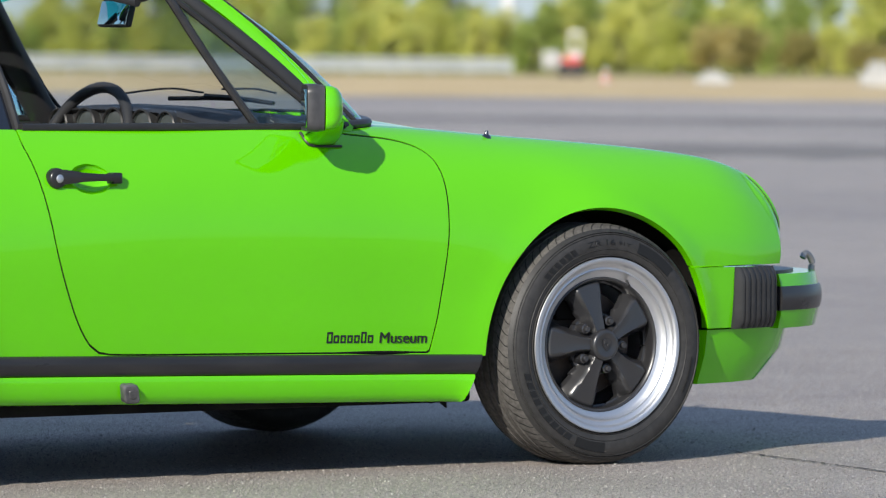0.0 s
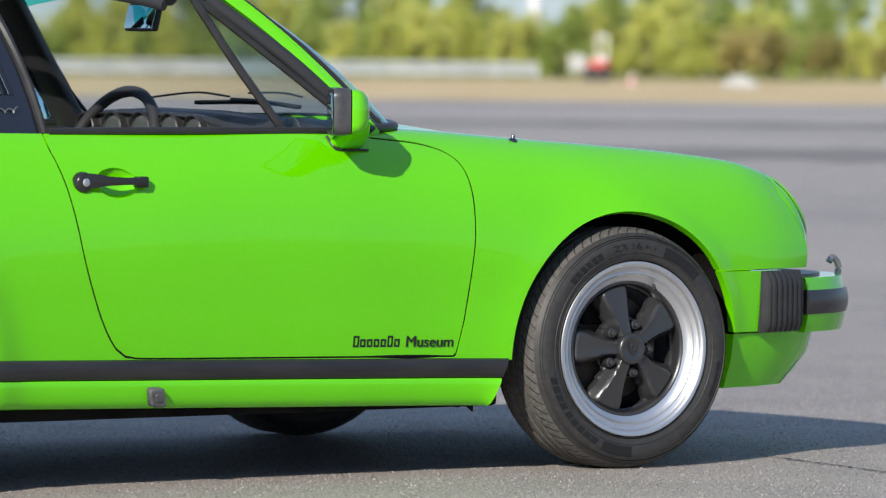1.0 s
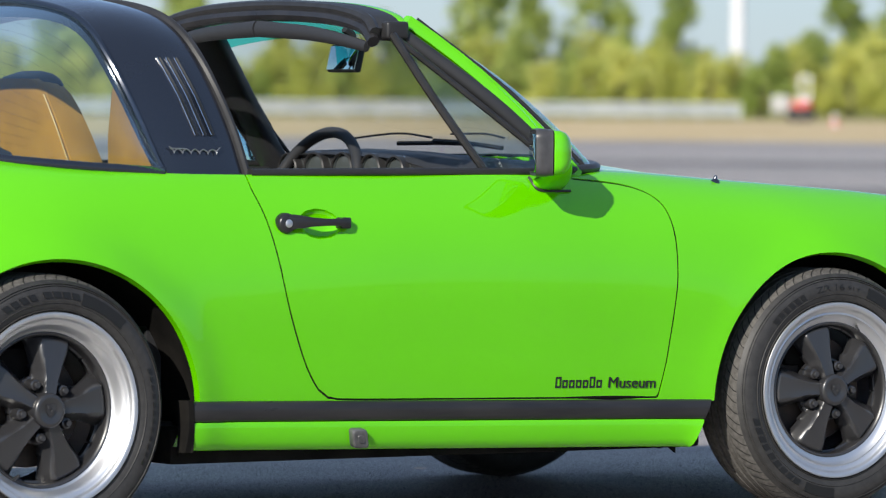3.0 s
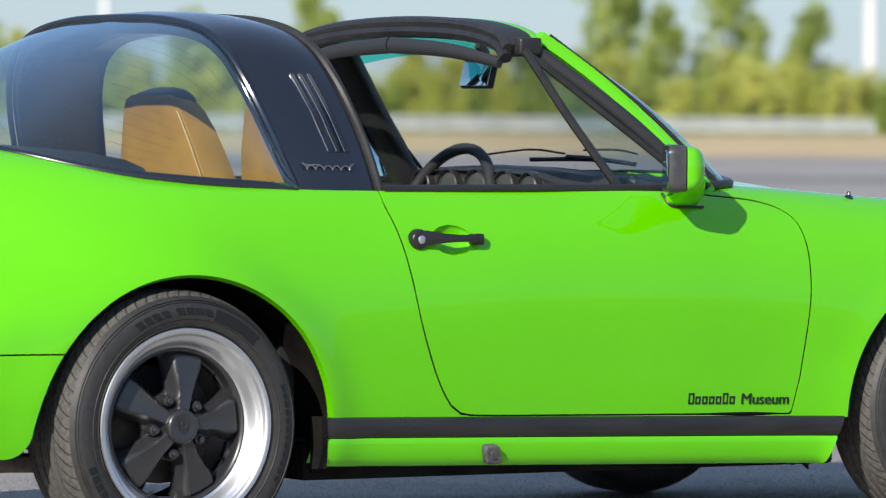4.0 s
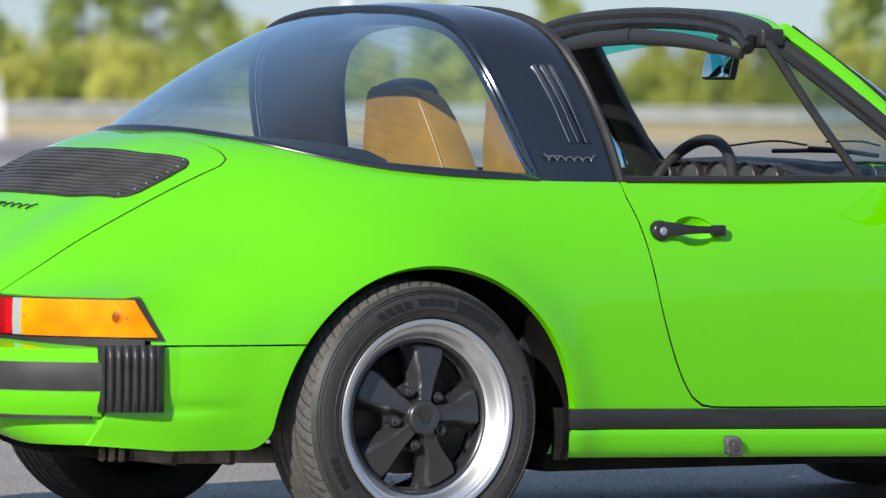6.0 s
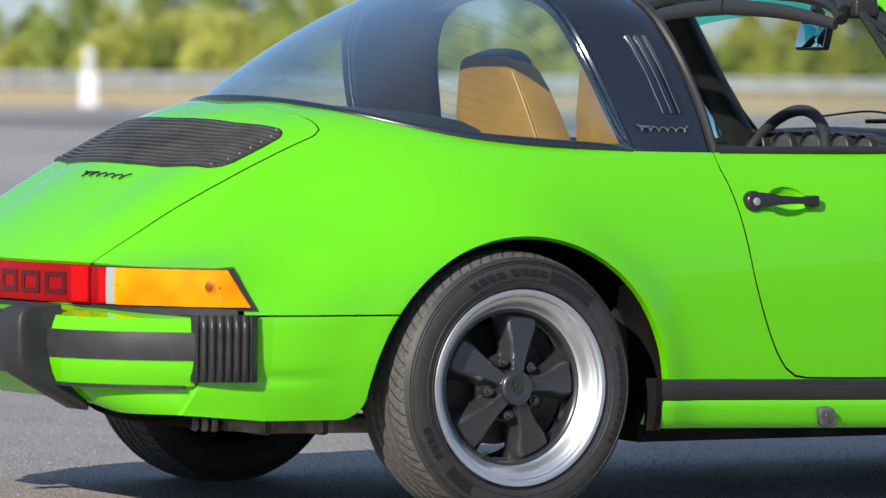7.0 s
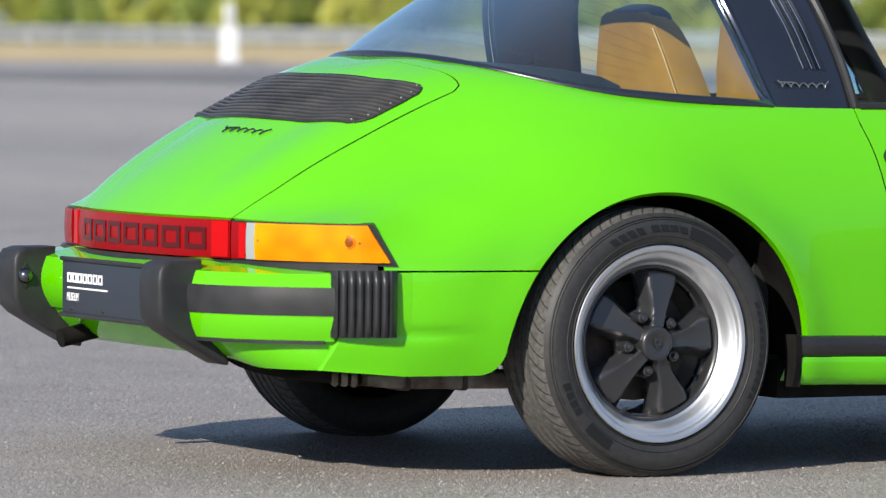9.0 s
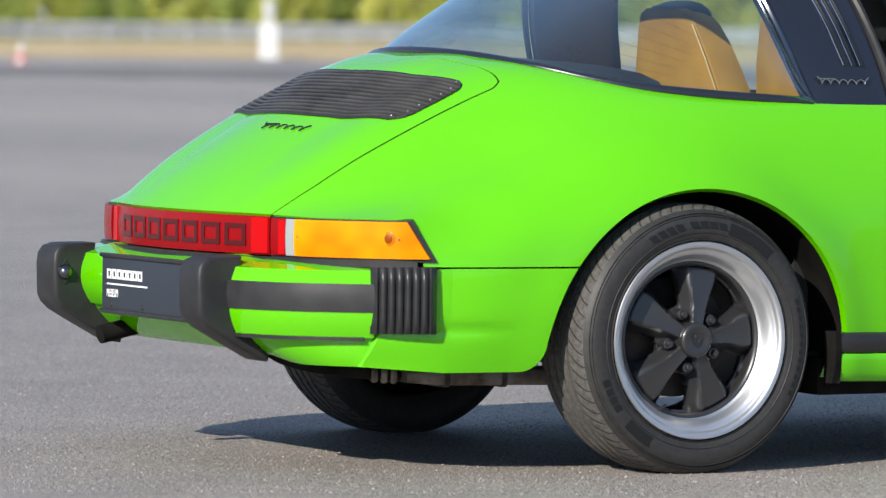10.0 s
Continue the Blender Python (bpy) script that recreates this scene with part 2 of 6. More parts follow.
R_CROWN = [(-.830, .575, .579), (-.700, .590, .622), (-.455, .610, .705), (-.220, .645, .785), (.05, .685, .822), (.33, .690, .832), (1.00, .690, .836),
           (1.41, .682, .838), (1.75, .640, .832), (2.05, .632, .817), (2.30, .622, .805), (2.55, .612, .788), (2.75, .610, .764), (2.888, .596, .728)]
R_UPPER = [(-.720, .712, .574), (-.610, .708, .592), (-.410, .730, .640), (-.190, .757, .700), (.03, .775, .725), (.31, .762, .738), (1.00, .768, .735),
           (1.40, .762, .735), (1.74, .748, .735), (2.05, .748, .728), (2.30, .752, .722), (2.55, .735, .712), (2.75, .718, .690), (2.918, .684, .650)]
R_WIDEST = [(-.672, .742, .515), (-.570, .768, .515), (-.370, .795, .560), (-.175, .815, .595), (.02, .826, .610), (.30, .806, .605), (1.00, .798, .615),
            (1.40, .795, .615), (1.74, .790, .612), (2.05, .796, .600), (2.30, .803, .620), (2.55, .792, .600), (2.76, .768, .580), (2.934, .724, .560)]
R_LOWER = [(-.650, .755, .390), (-.550, .782, .390), (-.360, .806, .415), (-.175, .818, .440), (.02, .826, .450), (.30, .804, .420), (1.00, .788, .400),
           (1.40, .785, .400), (1.74, .783, .400), (2.05, .802, .430), (2.30, .806, .450), (2.55, .796, .450), (2.76, .776, .440), (2.928, .730, .470)]
R_BOTTOM = [(-.655, .735, .235), (-.550, .748, .235), (-.360, .770, .235), (-.175, .795, .230), (.02, .800, .220), (.30, .772, .200), (1.00, .752, .185),
            (1.40, .750, .175), (1.74, .752, .168), (2.05, .785, .170), (2.30, .785, .180), (2.55, .775, .200), (2.76, .754, .230), (2.918, .720, .320)]


def hermite_table(p, per):
    """Points on a cubic through the rows of p (n, ..., 3), with per steps a span, tangents by chord length."""
    n = len(p)
    d = np.linalg.norm(np.diff(p, axis=0), axis=-1).reshape(n - 1, -1).mean(1)
    shape = (n - 1,) + (1,) * (p.ndim - 1)
    v = np.diff(p, axis=0) / d.reshape(shape)
    m = np.empty_like(p)
    w = d.reshape(shape)
    m[1:-1] = (v[:-1] * w[1:] + v[1:] * w[:-1]) / (w[1:] + w[:-1])
    m[0], m[-1] = 1.5 * v[0] - 0.5 * m[1], 1.5 * v[-1] - 0.5 * m[-2]
    out = []
    for i in range(n - 1):
        for k in range(per):
            t = k / per
            out.append((2 * t**3 - 3 * t**2 + 1) * p[i] + (t**3 - 2 * t**2 + t) * d[i] * m[i] + (3 * t**2 - 2 * t**3) * p[i + 1] + (t**3 - t**2) * d[i] * m[i + 1])
    out.append(p[-1])
    return np.array(out)


def skin_grid(per_u=26, per_v=14):
    across = [(x, -y, z) for x, y, z in R_TOP]        # carried over the middle, so that no crease stands there
    net = np.array([across, R_CENTRE, R_TOP, R_INNER, R_CROWN, R_UPPER, R_WIDEST, R_LOWER, R_BOTTOM], float)
    net = np.swapaxes(net, 0, 1)                      # stations, rails, xyz
    fine = hermite_table(net, per_u)                  # along the car
    fine = np.swapaxes(hermite_table(np.swapaxes(fine, 0, 1).copy(), per_v)[per_v:], 0, 1).copy()
    fine[:, 0, 1] = 0
    fine[..., 1] *= -1                                # the right-hand side
    return fine


def skin_arrays():
    g = skin_grid()
    du, dv = np.gradient(g, axis=0), np.gradient(g, axis=1)
    nrm = np.cross(dv, du)
    nrm /= np.linalg.norm(nrm, axis=-1, keepdims=True) + 1e-12
    nrm[:, 0, 1] = 0
    nu, nv = g.shape[:2]
    i = np.arange(nu * nv).reshape(nu, nv)
    a, b, c, d = i[:-1, :-1].ravel(), i[1:, :-1].ravel(), i[1:, 1:].ravel(), i[:-1, 1:].ravel()
    tris = np.concatenate([np.stack([a, d, c], 1), np.stack([a, c, b], 1)])
    pts, nrm = g.reshape(-1, 3), nrm.reshape(-1, 3)
    side = nrm[(nu // 2) * nv + nv - 20]
    if side[1] > 0:
        nrm = -nrm
    return pts, nrm, tris


def clip_skin(mesh, values):
    """The part of a skin (points, normals, triangles) where values (one a point) are positive, cut along their zero line."""
    pts, nrm, tris = mesh
    s = values[tris] > 0
    cnt = s.sum(1)
    keep = tris[cnt == 3].tolist()
    new_p, new_n, cache, base = [], [], {}, len(pts)

    def cut(a, b):
        key = (min(a, b), max(a, b))
        if key not in cache:
            t = values[a] / (values[a] - values[b])
            new_p.append(pts[a] + (pts[b] - pts[a]) * t)
            n = nrm[a] + (nrm[b] - nrm[a]) * t
            new_n.append(n / np.linalg.norm(n))
            cache[key] = base + len(new_p) - 1
        return cache[key]

    for tri, flags, c in zip(tris[(cnt > 0) & (cnt < 3)], s[(cnt > 0) & (cnt < 3)], cnt[(cnt > 0) & (cnt < 3)]):
        k = int(np.argmax(flags)) if c == 1 else int(np.argmin(flags))
        a, b, d = int(tri[k]), int(tri[(k + 1) % 3]), int(tri[(k + 2) % 3])
        p, r = cut(a, b), cut(a, d)
        if c == 1:
            keep.append([a, p, r])
        else:
            keep += [[p, b, d], [p, d, r]]
    if new_p:
        pts, nrm = np.vstack([pts, new_p]), np.vstack([nrm, new_n])
    keep = np.array(keep, int).reshape(-1, 3)
    used = np.unique(keep)
    back = np.full(len(pts), -1)
    back[used] = np.arange(len(used))
    return pts[used], nrm[used], back[keep]


def outline_distance(x, z, outline):
    """Signed distance to a closed outline in a plane, positive inside."""
    o = np.array(outline, float)
    best = np.full(len(x), 1e9)
    inside = np.zeros(len(x), bool)
    for (ax, az), (bx, bz) in zip(o, np.roll(o, -1, 0)):
        ex, ez = bx - ax, bz - az
        t = np.clip(((x - ax) * ex + (z - az) * ez) / (ex * ex + ez * ez + 1e-12), 0, 1)
        best = np.minimum(best, np.hypot(x - ax - t * ex, z - az - t * ez))
        cond = (az > z) != (bz > z)
        inside ^= cond & (x < (bx - ax) * (z - az) / (bz - az + 1e-12) + ax)
    return np.where(inside, best, -best)

# ---- the car ----
car = thing("sports_car", "lime green open-topped classic sports car parked on asphalt", "car")
FRONT_AXLE, FRONT_ARCH, REAR_ARCH = 2.272, (2.276, 0.290, 0.354), (0.026, 0.252, 0.396)
CABIN = [(-.308, 0), (-.298, .15), (-.264, .29), (-.205, .425), (-.065, .557), (.13, .644), (.384, .680), (.60, .690), (1.0, .692),
         (1.40, .680), (1.58, .662), (1.690, .606), (1.768, .46), (1.826, .25), (1.845, 0)]
DOOR = [(.613, .90), (.606, .80), (.625, .71), (.656, .551), (.706, .417), (.749, .344), (.782, .319), (.83, .309), (1.2, .302), (1.76, .293),
        (1.778, .38), (1.792, .492), (1.804, .603), (1.81, .728), (1.788, .782), (1.712, .811), (1.556, .8265), (1.53, .90)]
LID = [(-.900, .10), (-.880, .424), (-.827, .440), (-.760, .454), (-.612, .461), (-.477, .463), (-.332, .463), (-.311, .450), (-.308, .41), (-.326, .31), (-.345, .18), (-.356, .05),
       (-.356, -.1), (-1.1, -.1), (-1.1, .10)]


def arch_side(p, arch):
    """Positive inside a wheel arch, whose cut runs straight down below its middle."""
    x, z, r = arch
    dz = np.maximum(p[:, 2] - z, 0)
    return r - np.hypot(p[:, 0] - x, dz)


def door_line(p):
    return np.minimum(outline_distance(p[:, 0], p[:, 2], smooth_door), np.abs(p[:, 1]) - 0.62)


smooth_door = [(a.x, a.y) for a in smooth_line([(x, z, 0) for x, z in DOOR[1:9]], 5)] + DOOR[9:10] + [(a.x, a.y) for a in smooth_line([(x, z, 0) for x, z in DOOR[10:17]], 5)] + [DOOR[17], DOOR[0]]
smooth_lid = [(a.x, a.y) for a in smooth_line([(x, y, 0) for x, y in LID[1:7]], 4)] + [(a.x, a.y) for a in smooth_line([(x, y, 0) for x, y in LID[7:12]], 4)] + LID[12:]
skin = skin_arrays()


def rolled_lips(mesh):
    """Rolls the skin slightly outwards round the wheel arches."""
    p, n, f = mesh
    p = p.copy()
    p[:, 0] -= .016 * np.clip((p[:, 0] - 2.65) / .3, 0, 1) ** 2
    for arch, out, wide in ((FRONT_ARCH, .010, .036), (REAR_ARCH, .017, .055)):
        d = -arch_side(p, arch)
        side = np.clip((-p[:, 1] - .70) / .06, 0, 1) * np.clip((p[:, 2] - .22) / .05, 0, 1)
        side *= .35 + .65 * np.clip((p[:, 0] - arch[0] + .10) / .25, 0, 1)     # strongest ahead of the wheel
        p[:, 1] -= out * np.exp(-(d / wide) ** 2) * side
    g = p.reshape(*skin_grid().shape)
    nrm = np.cross(np.gradient(g, axis=1), np.gradient(g, axis=0))
    nrm /= np.linalg.norm(nrm, axis=-1, keepdims=True) + 1e-12
    nrm[:, 0, 1] = 0
    nrm = nrm.reshape(-1, 3)
    nrm[(nrm * n).sum(1) < 0] *= -1
    return p, nrm, f


skin = rolled_lips(skin)


def cabin_line(p):
    d = outline_distance(p[:, 0], np.abs(p[:, 1]), smooth_cabin)
    return np.where(p[:, 2] > 0.7, d, -1.0)


smooth_cabin = [(a.x, a.y) for a in smooth_line([(x, y, 0) for x, y in CABIN], 5)] + [(1.845, -.2), (-.308, -.2)]


def lid_line(p):
    return np.where(p[:, 2] > 0.55, outline_distance(p[:, 0], np.abs(p[:, 1]), smooth_lid), -1.0)


def sheet(name, mesh, mat, parent, label="", flange=0.022, both=False, flip=False):
    """A pressed panel from a piece of the skin: its face, and edges turned inwards by the flange."""
    pts, nrm, tris = mesh
    e = np.sort(np.concatenate([tris[:, [0, 1]], tris[:, [1, 2]], tris[:, [2, 0]]]), axis=1)
    edges, count = np.unique(e, axis=0, return_counts=True)
    rim = edges[(count == 1) & ~((np.abs(pts[edges[:, 0], 1]) < 1e-5) & (np.abs(pts[edges[:, 1], 1]) < 1e-5))]
    P, N, F = [pts], [nrm], [tris]
    if flange and len(rim):
        a, b = rim[:, 0], rim[:, 1]
        quad = np.stack([pts[a], pts[b], pts[b] - nrm[b] * flange, pts[a] - nrm[a] * flange], 1)
        fn = np.cross(quad[:, 1] - quad[:, 0], quad[:, 3] - quad[:, 0])
        fn /= np.linalg.norm(fn, axis=1, keepdims=True) + 1e-12
        base = len(pts)
        P.append(quad.reshape(-1, 3))
        N.append(np.repeat(fn, 4, 0))
        k = base + 4 * np.arange(len(rim))
        F += [np.stack([k, k + 1, k + 2], 1), np.stack([k, k + 2, k + 3], 1)]
    P, N, F = np.vstack(P), np.vstack(N), np.vstack(F)
    turn = np.array([1, -1, 1])
    if both:
        F = np.vstack([F, F[:, ::-1] + len(P)])
        other = P * turn
        f = np.clip((-.42 - P[:, 0]) / .42, 0, 1)
        other[:, 1] *= 1 - .05 * f * f * (3 - 2 * f)
        P, N = np.vstack([P, other]), np.vstack([N, N * turn])
    elif flip:
        P, N, F = P * turn, N * turn, F[:, ::-1]
    face = np.cross(P[F[:, 1]] - P[F[:, 0]], P[F[:, 2]] - P[F[:, 0]])
    wrong = (face * N[F[:, 0]]).sum(1) < 0
    F[wrong] = F[wrong][:, ::-1]
    size = np.linalg.norm(np.cross(P[F[:, 1]] - P[F[:, 0]], P[F[:, 2]] - P[F[:, 0]]), axis=1)
    F = F[size > 1e-11]
    used = np.unique(F)
    back = np.full(len(P), -1)
    back[used] = np.arange(len(used))
    P, N, F = P[used], np.nan_to_num(N[used]), back[F]
    me = bpy.data.meshes.new(name)
    me.from_pydata(P.tolist(), [], F.tolist())
    me.materials.append(mat)
    me.polygons.foreach_set("use_smooth", [True] * len(me.polygons))
    me.update()
    me.normals_split_custom_set_from_vertices(N.tolist())
    ob = new(name, me)
    ob.parent = parent
    if label:
        tagged(ob, label)
    return ob


GAP = 0.0023
m = clip_skin(skin, -cabin_line(skin[0]))
m = clip_skin(m, -arch_side(m[0], FRONT_ARCH))
m = clip_skin(m, -arch_side(m[0], REAR_ARCH))
behind = clip_skin(m, -0.25 - m[0][:, 0])                     # aft of the rear arch
rest = clip_skin(m, m[0][:, 0] + 0.25)
rear_side = clip_skin(behind, 0.4705 - behind[0][:, 2])
behind = clip_skin(behind, behind[0][:, 2] - 0.4745)
ahead = clip_skin(rest, rest[0][:, 0] - 2.40)
rest = clip_skin(rest, 2.40 - rest[0][:, 0])
front_side = clip_skin(ahead, 0.4890 - ahead[0][:, 2])
ahead = clip_skin(ahead, ahead[0][:, 2] - 0.4930)
SILL = lambda p: 0.3230 - 0.0196 * p[:, 0]                     # the top of the trim strip along the sill
rest = clip_skin(rest, rest[0][:, 2] - SILL(rest[0]) + 0.004)
door_piece = clip_skin(rest, door_line(rest[0]) - GAP)
rest = clip_skin(rest, -door_line(rest[0]) - GAP)
lid_piece = clip_skin(behind, lid_line(behind[0]) - .0019)
GRILLE_TOP = [(-.13, -.453), (0, -.460), (.13, -.453), (.22, -.438), (.313, -.415), (.38, -.392), (.44, -.368)]
GRILLE_LOW = [(-.10, -.633), (0, -.638), (.10, -.633), (.18, -.620), (.32, -.591), (.40, -.566), (.44, -.548)]
GRILLE_END = [(0, .398), (.06, .412), (.15, .421), (.4, .425), (.8, .424), (.92, .416), (1, .398)]


def between(tab, v):
    line = smooth_line([(a, b, 0) for a, b in tab], 8)
    return np.interp(np.abs(v), [p.x for p in line], [p.y for p in line])


def grille_line(p):
    """Positive inside the opening for the engine grille."""
    f = (p[:, 0] - between(GRILLE_TOP, p[:, 1])) / (between(GRILLE_LOW, p[:, 1]) - between(GRILLE_TOP, p[:, 1]))
    ends = between(GRILLE_END, np.clip(f, 0, 1)) - np.abs(p[:, 1])
    return np.minimum(np.minimum(f, 1 - f) * .2, ends)


lid_piece = clip_skin(lid_piece, -grille_line(lid_piece[0]))
behind = clip_skin(behind, -lid_line(behind[0]) - .0019)


def joined(*meshes):
    P, N, F, base = [], [], [], 0
    for p, n, f in meshes:
        P.append(p), N.append(n), F.append(f + base)
        base += len(p)
    P, N, F = np.vstack(P), np.vstack(N), np.vstack(F)
    _, first, back = np.unique(np.round(P, 6), axis=0, return_index=True, return_inverse=True)
    return P[first], N[first], back.reshape(-1)[F]


sheet("body_shell", joined(behind, rest, ahead), paint, car, "glossy lime green bodywork", both=True)
CUP = (.765, .722, .058, .036)                                # the dish behind the handle
cup_line = lambda p: np.hypot((p[:, 0] - CUP[0]) / CUP[2], (p[:, 2] - CUP[1]) / CUP[3]) - 1.0
door_piece = clip_skin(door_piece, cup_line(door_piece[0]))
door_r = sheet("door", door_piece, paint, car, "lime green door", both=False)
door_l = sheet("door", door_piece, paint, car, "lime green door", flip=True)
engine_lid = sheet("engine_lid", lid_piece, paint, car, "lime green engine lid", both=True)
for flip in (False, True):
    side = clip_skin(rear_side, rear_side[0][:, 0] + .600)
    side = clip_skin(side, .055 - np.hypot(np.maximum(.055 + arch_side(side[0], REAR_ARCH), 0), np.maximum(.292 - side[0][:, 2], 0)))  # rounded lower corner
    p, n, tri = side[0].copy(), side[1].copy(), side[2]            # a soft hollow runs forward from under the bellows
    dip = .006 * np.exp(-((p[:, 2] - .333) / .015) ** 2) * np.clip((-.40 - p[:, 0]) / .14, 0, 1) ** 1.5
    p[:, 1] += dip
    n[:, 2] += dip * -2 * (p[:, 2] - .333) / .015 ** 2
    sheet("rear_bumper_side", (p, n / np.linalg.norm(n, axis=1, keepdims=True), tri), paint, car, flip=flip)
    f1 = clip_skin(front_side, 2.80 - front_side[0][:, 0])
    sheet("front_bumper_side", clip_skin(f1, f1[0][:, 2] - 0.3335), paint, car, flip=flip)

# ---- tail: lamps, reflector, bumper ----
TAIL = [(p.x, p.y) for p in smooth_line([(-.940, 0, 0), (-.925, -.22, 0), (-.877, -.424, 0), (-.830, -.575, 0), (-.720, -.712, 0), (-.660, -.748, 0), (-.58, -.775, 0)], 10)]
TAIL += [(x, -y * .95) for x, y in TAIL if y < -1e-6]


def along(line, y0, y1, n=10, out=0.0, swap=1):
    """Points of a plan line between two half widths, moved outwards."""
    ys = np.array([p[1] for p in line])
    xs = np.array([p[0] for p in line])
    order = np.argsort(ys)
    res = []
    for y in np.linspace(y0, y1, n):
        x = np.interp(y, ys[order], xs[order])
        d = (np.interp(y + .004, ys[order], xs[order]) - np.interp(y - .004, ys[order], xs[order])) / .008
        nx, ny = (-1, d) if swap > 0 else (1, -d)
        k = math.hypot(nx, ny)
        res.append((x + nx / k * out, y + ny / k * out))
    return res


def ribbon(bm, top, bottom, depth, bulge=0.0, rows=4, rise=0.0):
    """A solid band between two lines of 3D points, thick towards the car's middle, its face bulging outwards."""
    n = len(top)
    cols = []
    for k in range(n):
        a, b = Vector(top[k]), Vector(bottom[k])
        t = Vector(top[min(k + 1, n - 1)]) - Vector(top[max(k - 1, 0)])
        nrm = t.cross(a - b).normalized()
        if nrm.dot(Vector(((a.x - 1.1), a.y * 1.2, 0))) < 0:
            nrm = -nrm
        ring = []
        for r in range(rows + 1):
            f = r / rows
            ring.append(a.lerp(b, f) + nrm * bulge * (1 - (2 * f - 1) ** 2))
        ring += [b - nrm * depth, a - nrm * depth + Vector((0, 0, rise))]
        cols.append(ring)
    grid_mesh(bm, cols, close_v=True, cap=True)


def band(name, line, y0, y1, z0, z1, depth, mat, parent, out=0.0, bulge=0.0, n=12, label="", swap=1, slant=0.0, rise=0.0):
    top = [(x, y, z1) for x, y in along(line, y0, y1, n, out, swap)]
    bot = [(x, y, z0) for x, y in along(line, y0, y1 - slant, n, out, swap)]
    bm = bmesh.new()
    ribbon(bm, top, bot, depth, bulge, 4, rise)
    return part(name, bm, mat, parent, label)



reflector = band("rear_reflector", TAIL, .403, -.424, .4905, .577, .03, red_lens, car, out=.004, bulge=.003, n=30, label="full-width dark red reflector strip")
for s in (1, -1):
    k = .95 if s > 0 else 1
    band("reflector_end", TAIL, s * .420 * k, s * .366 * k, .494, .574, .004, bright_red, reflector, out=.0085, n=5)
# the maker's name on the reflector, as plain square rings
for k in range(7):
    y = .268 - k * .0905
    for ya, yb, za, zb in ((0, .072, .5475, .5585), (0, .072, .5085, .5195), (0, .013, .5195, .5475), (.059, .072, .5195, .5475)):
        band("reflector_mark", TAIL, y - ya, y - yb, za, zb, .002, dark_red, reflector, out=.0088, n=3)
for s in (1, -1):
    k = s * (1 if s > 0 else .95)
    lamp = band("tail_lamp", TAIL, k * -.429, k * -.7385, .484, .5775, .03, rubber, car, out=.004, n=30, slant=s * .0205, label="wrap-around rear lamp with amber, clear and red lenses")
    band("red_lens", TAIL, k * -.434, k * (-.484 if s > 0 else -.600), .492, .574, .012, red_lens, lamp, out=.010, bulge=.002, n=4, label="red lens")
    if s > 0:
        band("red_reflector", TAIL, k * -.462, k * -.484, .494, .572, .004, bright_red, lamp, out=.0135, n=3)
    band("clear_lens", TAIL, k * (-.4845 if s > 0 else -.6005), k * (-.512 if s > 0 else -.620), .492, .574, .012, clear_lens, lamp, out=.010, bulge=.002, n=4, label="clear reversing lens")
    band("amber_lens", TAIL, k * (-.5125 if s > 0 else -.6205), k * -.7335, .492, .574, .012, amber, lamp, out=.010, bulge=.003, n=24, slant=s * .0195, label="amber indicator lens")
    bulb = Vector((*along(TAIL, k * -.708, k * -.710, 2, .0128)[0], .536))
    for radius, depth, tone in ((.0165, .0, bulb_ring), (.0105, .0007, bulb_amber)):
        bm = bmesh.new()
        lathe(bm, [(0, -depth), (radius * .9, -depth), (radius, -depth + .0006), (radius, .004)], steps=24)
        bmesh.ops.transform(bm, matrix=Matrix.Translation(bulb) @ Matrix.Rotation(radians(-50 * s), 4, "Z") @ (Matrix.Identity(4) if s > 0 else Matrix.Rotation(math.pi, 4, "Z")), verts=bm.verts)
        part("bulb_holder", bm, tone, lamp)
    for y in ((.524, .7245) if s > 0 else (.690, .7245)):
        q = Vector((*along(TAIL, k * -y, k * -y - .001, 2, .0135)[0], .535))
        bm = bmesh.new()
        bmesh.ops.create_uvsphere(bm, u_segments=8, v_segments=6, radius=.0028)
        bmesh.ops.translate(bm, vec=q, verts=bm.verts)
        part("lens_screw", bm, bare_steel, lamp)
band("lamp_seal", TAIL, .70, -.742, .4720, .4870, .07, rubber, car, out=.019, n=40, label="black rubber strip under the lamps")

BUMPER = [(p.x, p.y) for p in smooth_line([(-.990, 0, 0), (-.988, -.20, 0), (-.980, -.38, 0), (-.958, -.50, 0), (-.900, -.60, 0), (-.83, -.665, 0), (-.775, -.705, 0), (-.70, -.745, 0), (-.62, -.775, 0), (-.5, -.80, 0)], 8)]
BUMPER += [(x, -y) for x, y in BUMPER if y < -1e-6]
plan = along(BUMPER, .712, -.712, 61)
lower = lambda y: .316 + .030 * min(1, max(0, (.43 - abs(y)) / .06))
bm = bmesh.new()
ribbon(bm, [(x, y, .4655) for x, y in plan], [(x + .4 * (lower(y) - .316), y, lower(y)) for x, y in plan], .08, .021, 10, .016)
bumper = part("rear_bumper", bm, paint, car, "lime green impact bumper with black rubber strips")
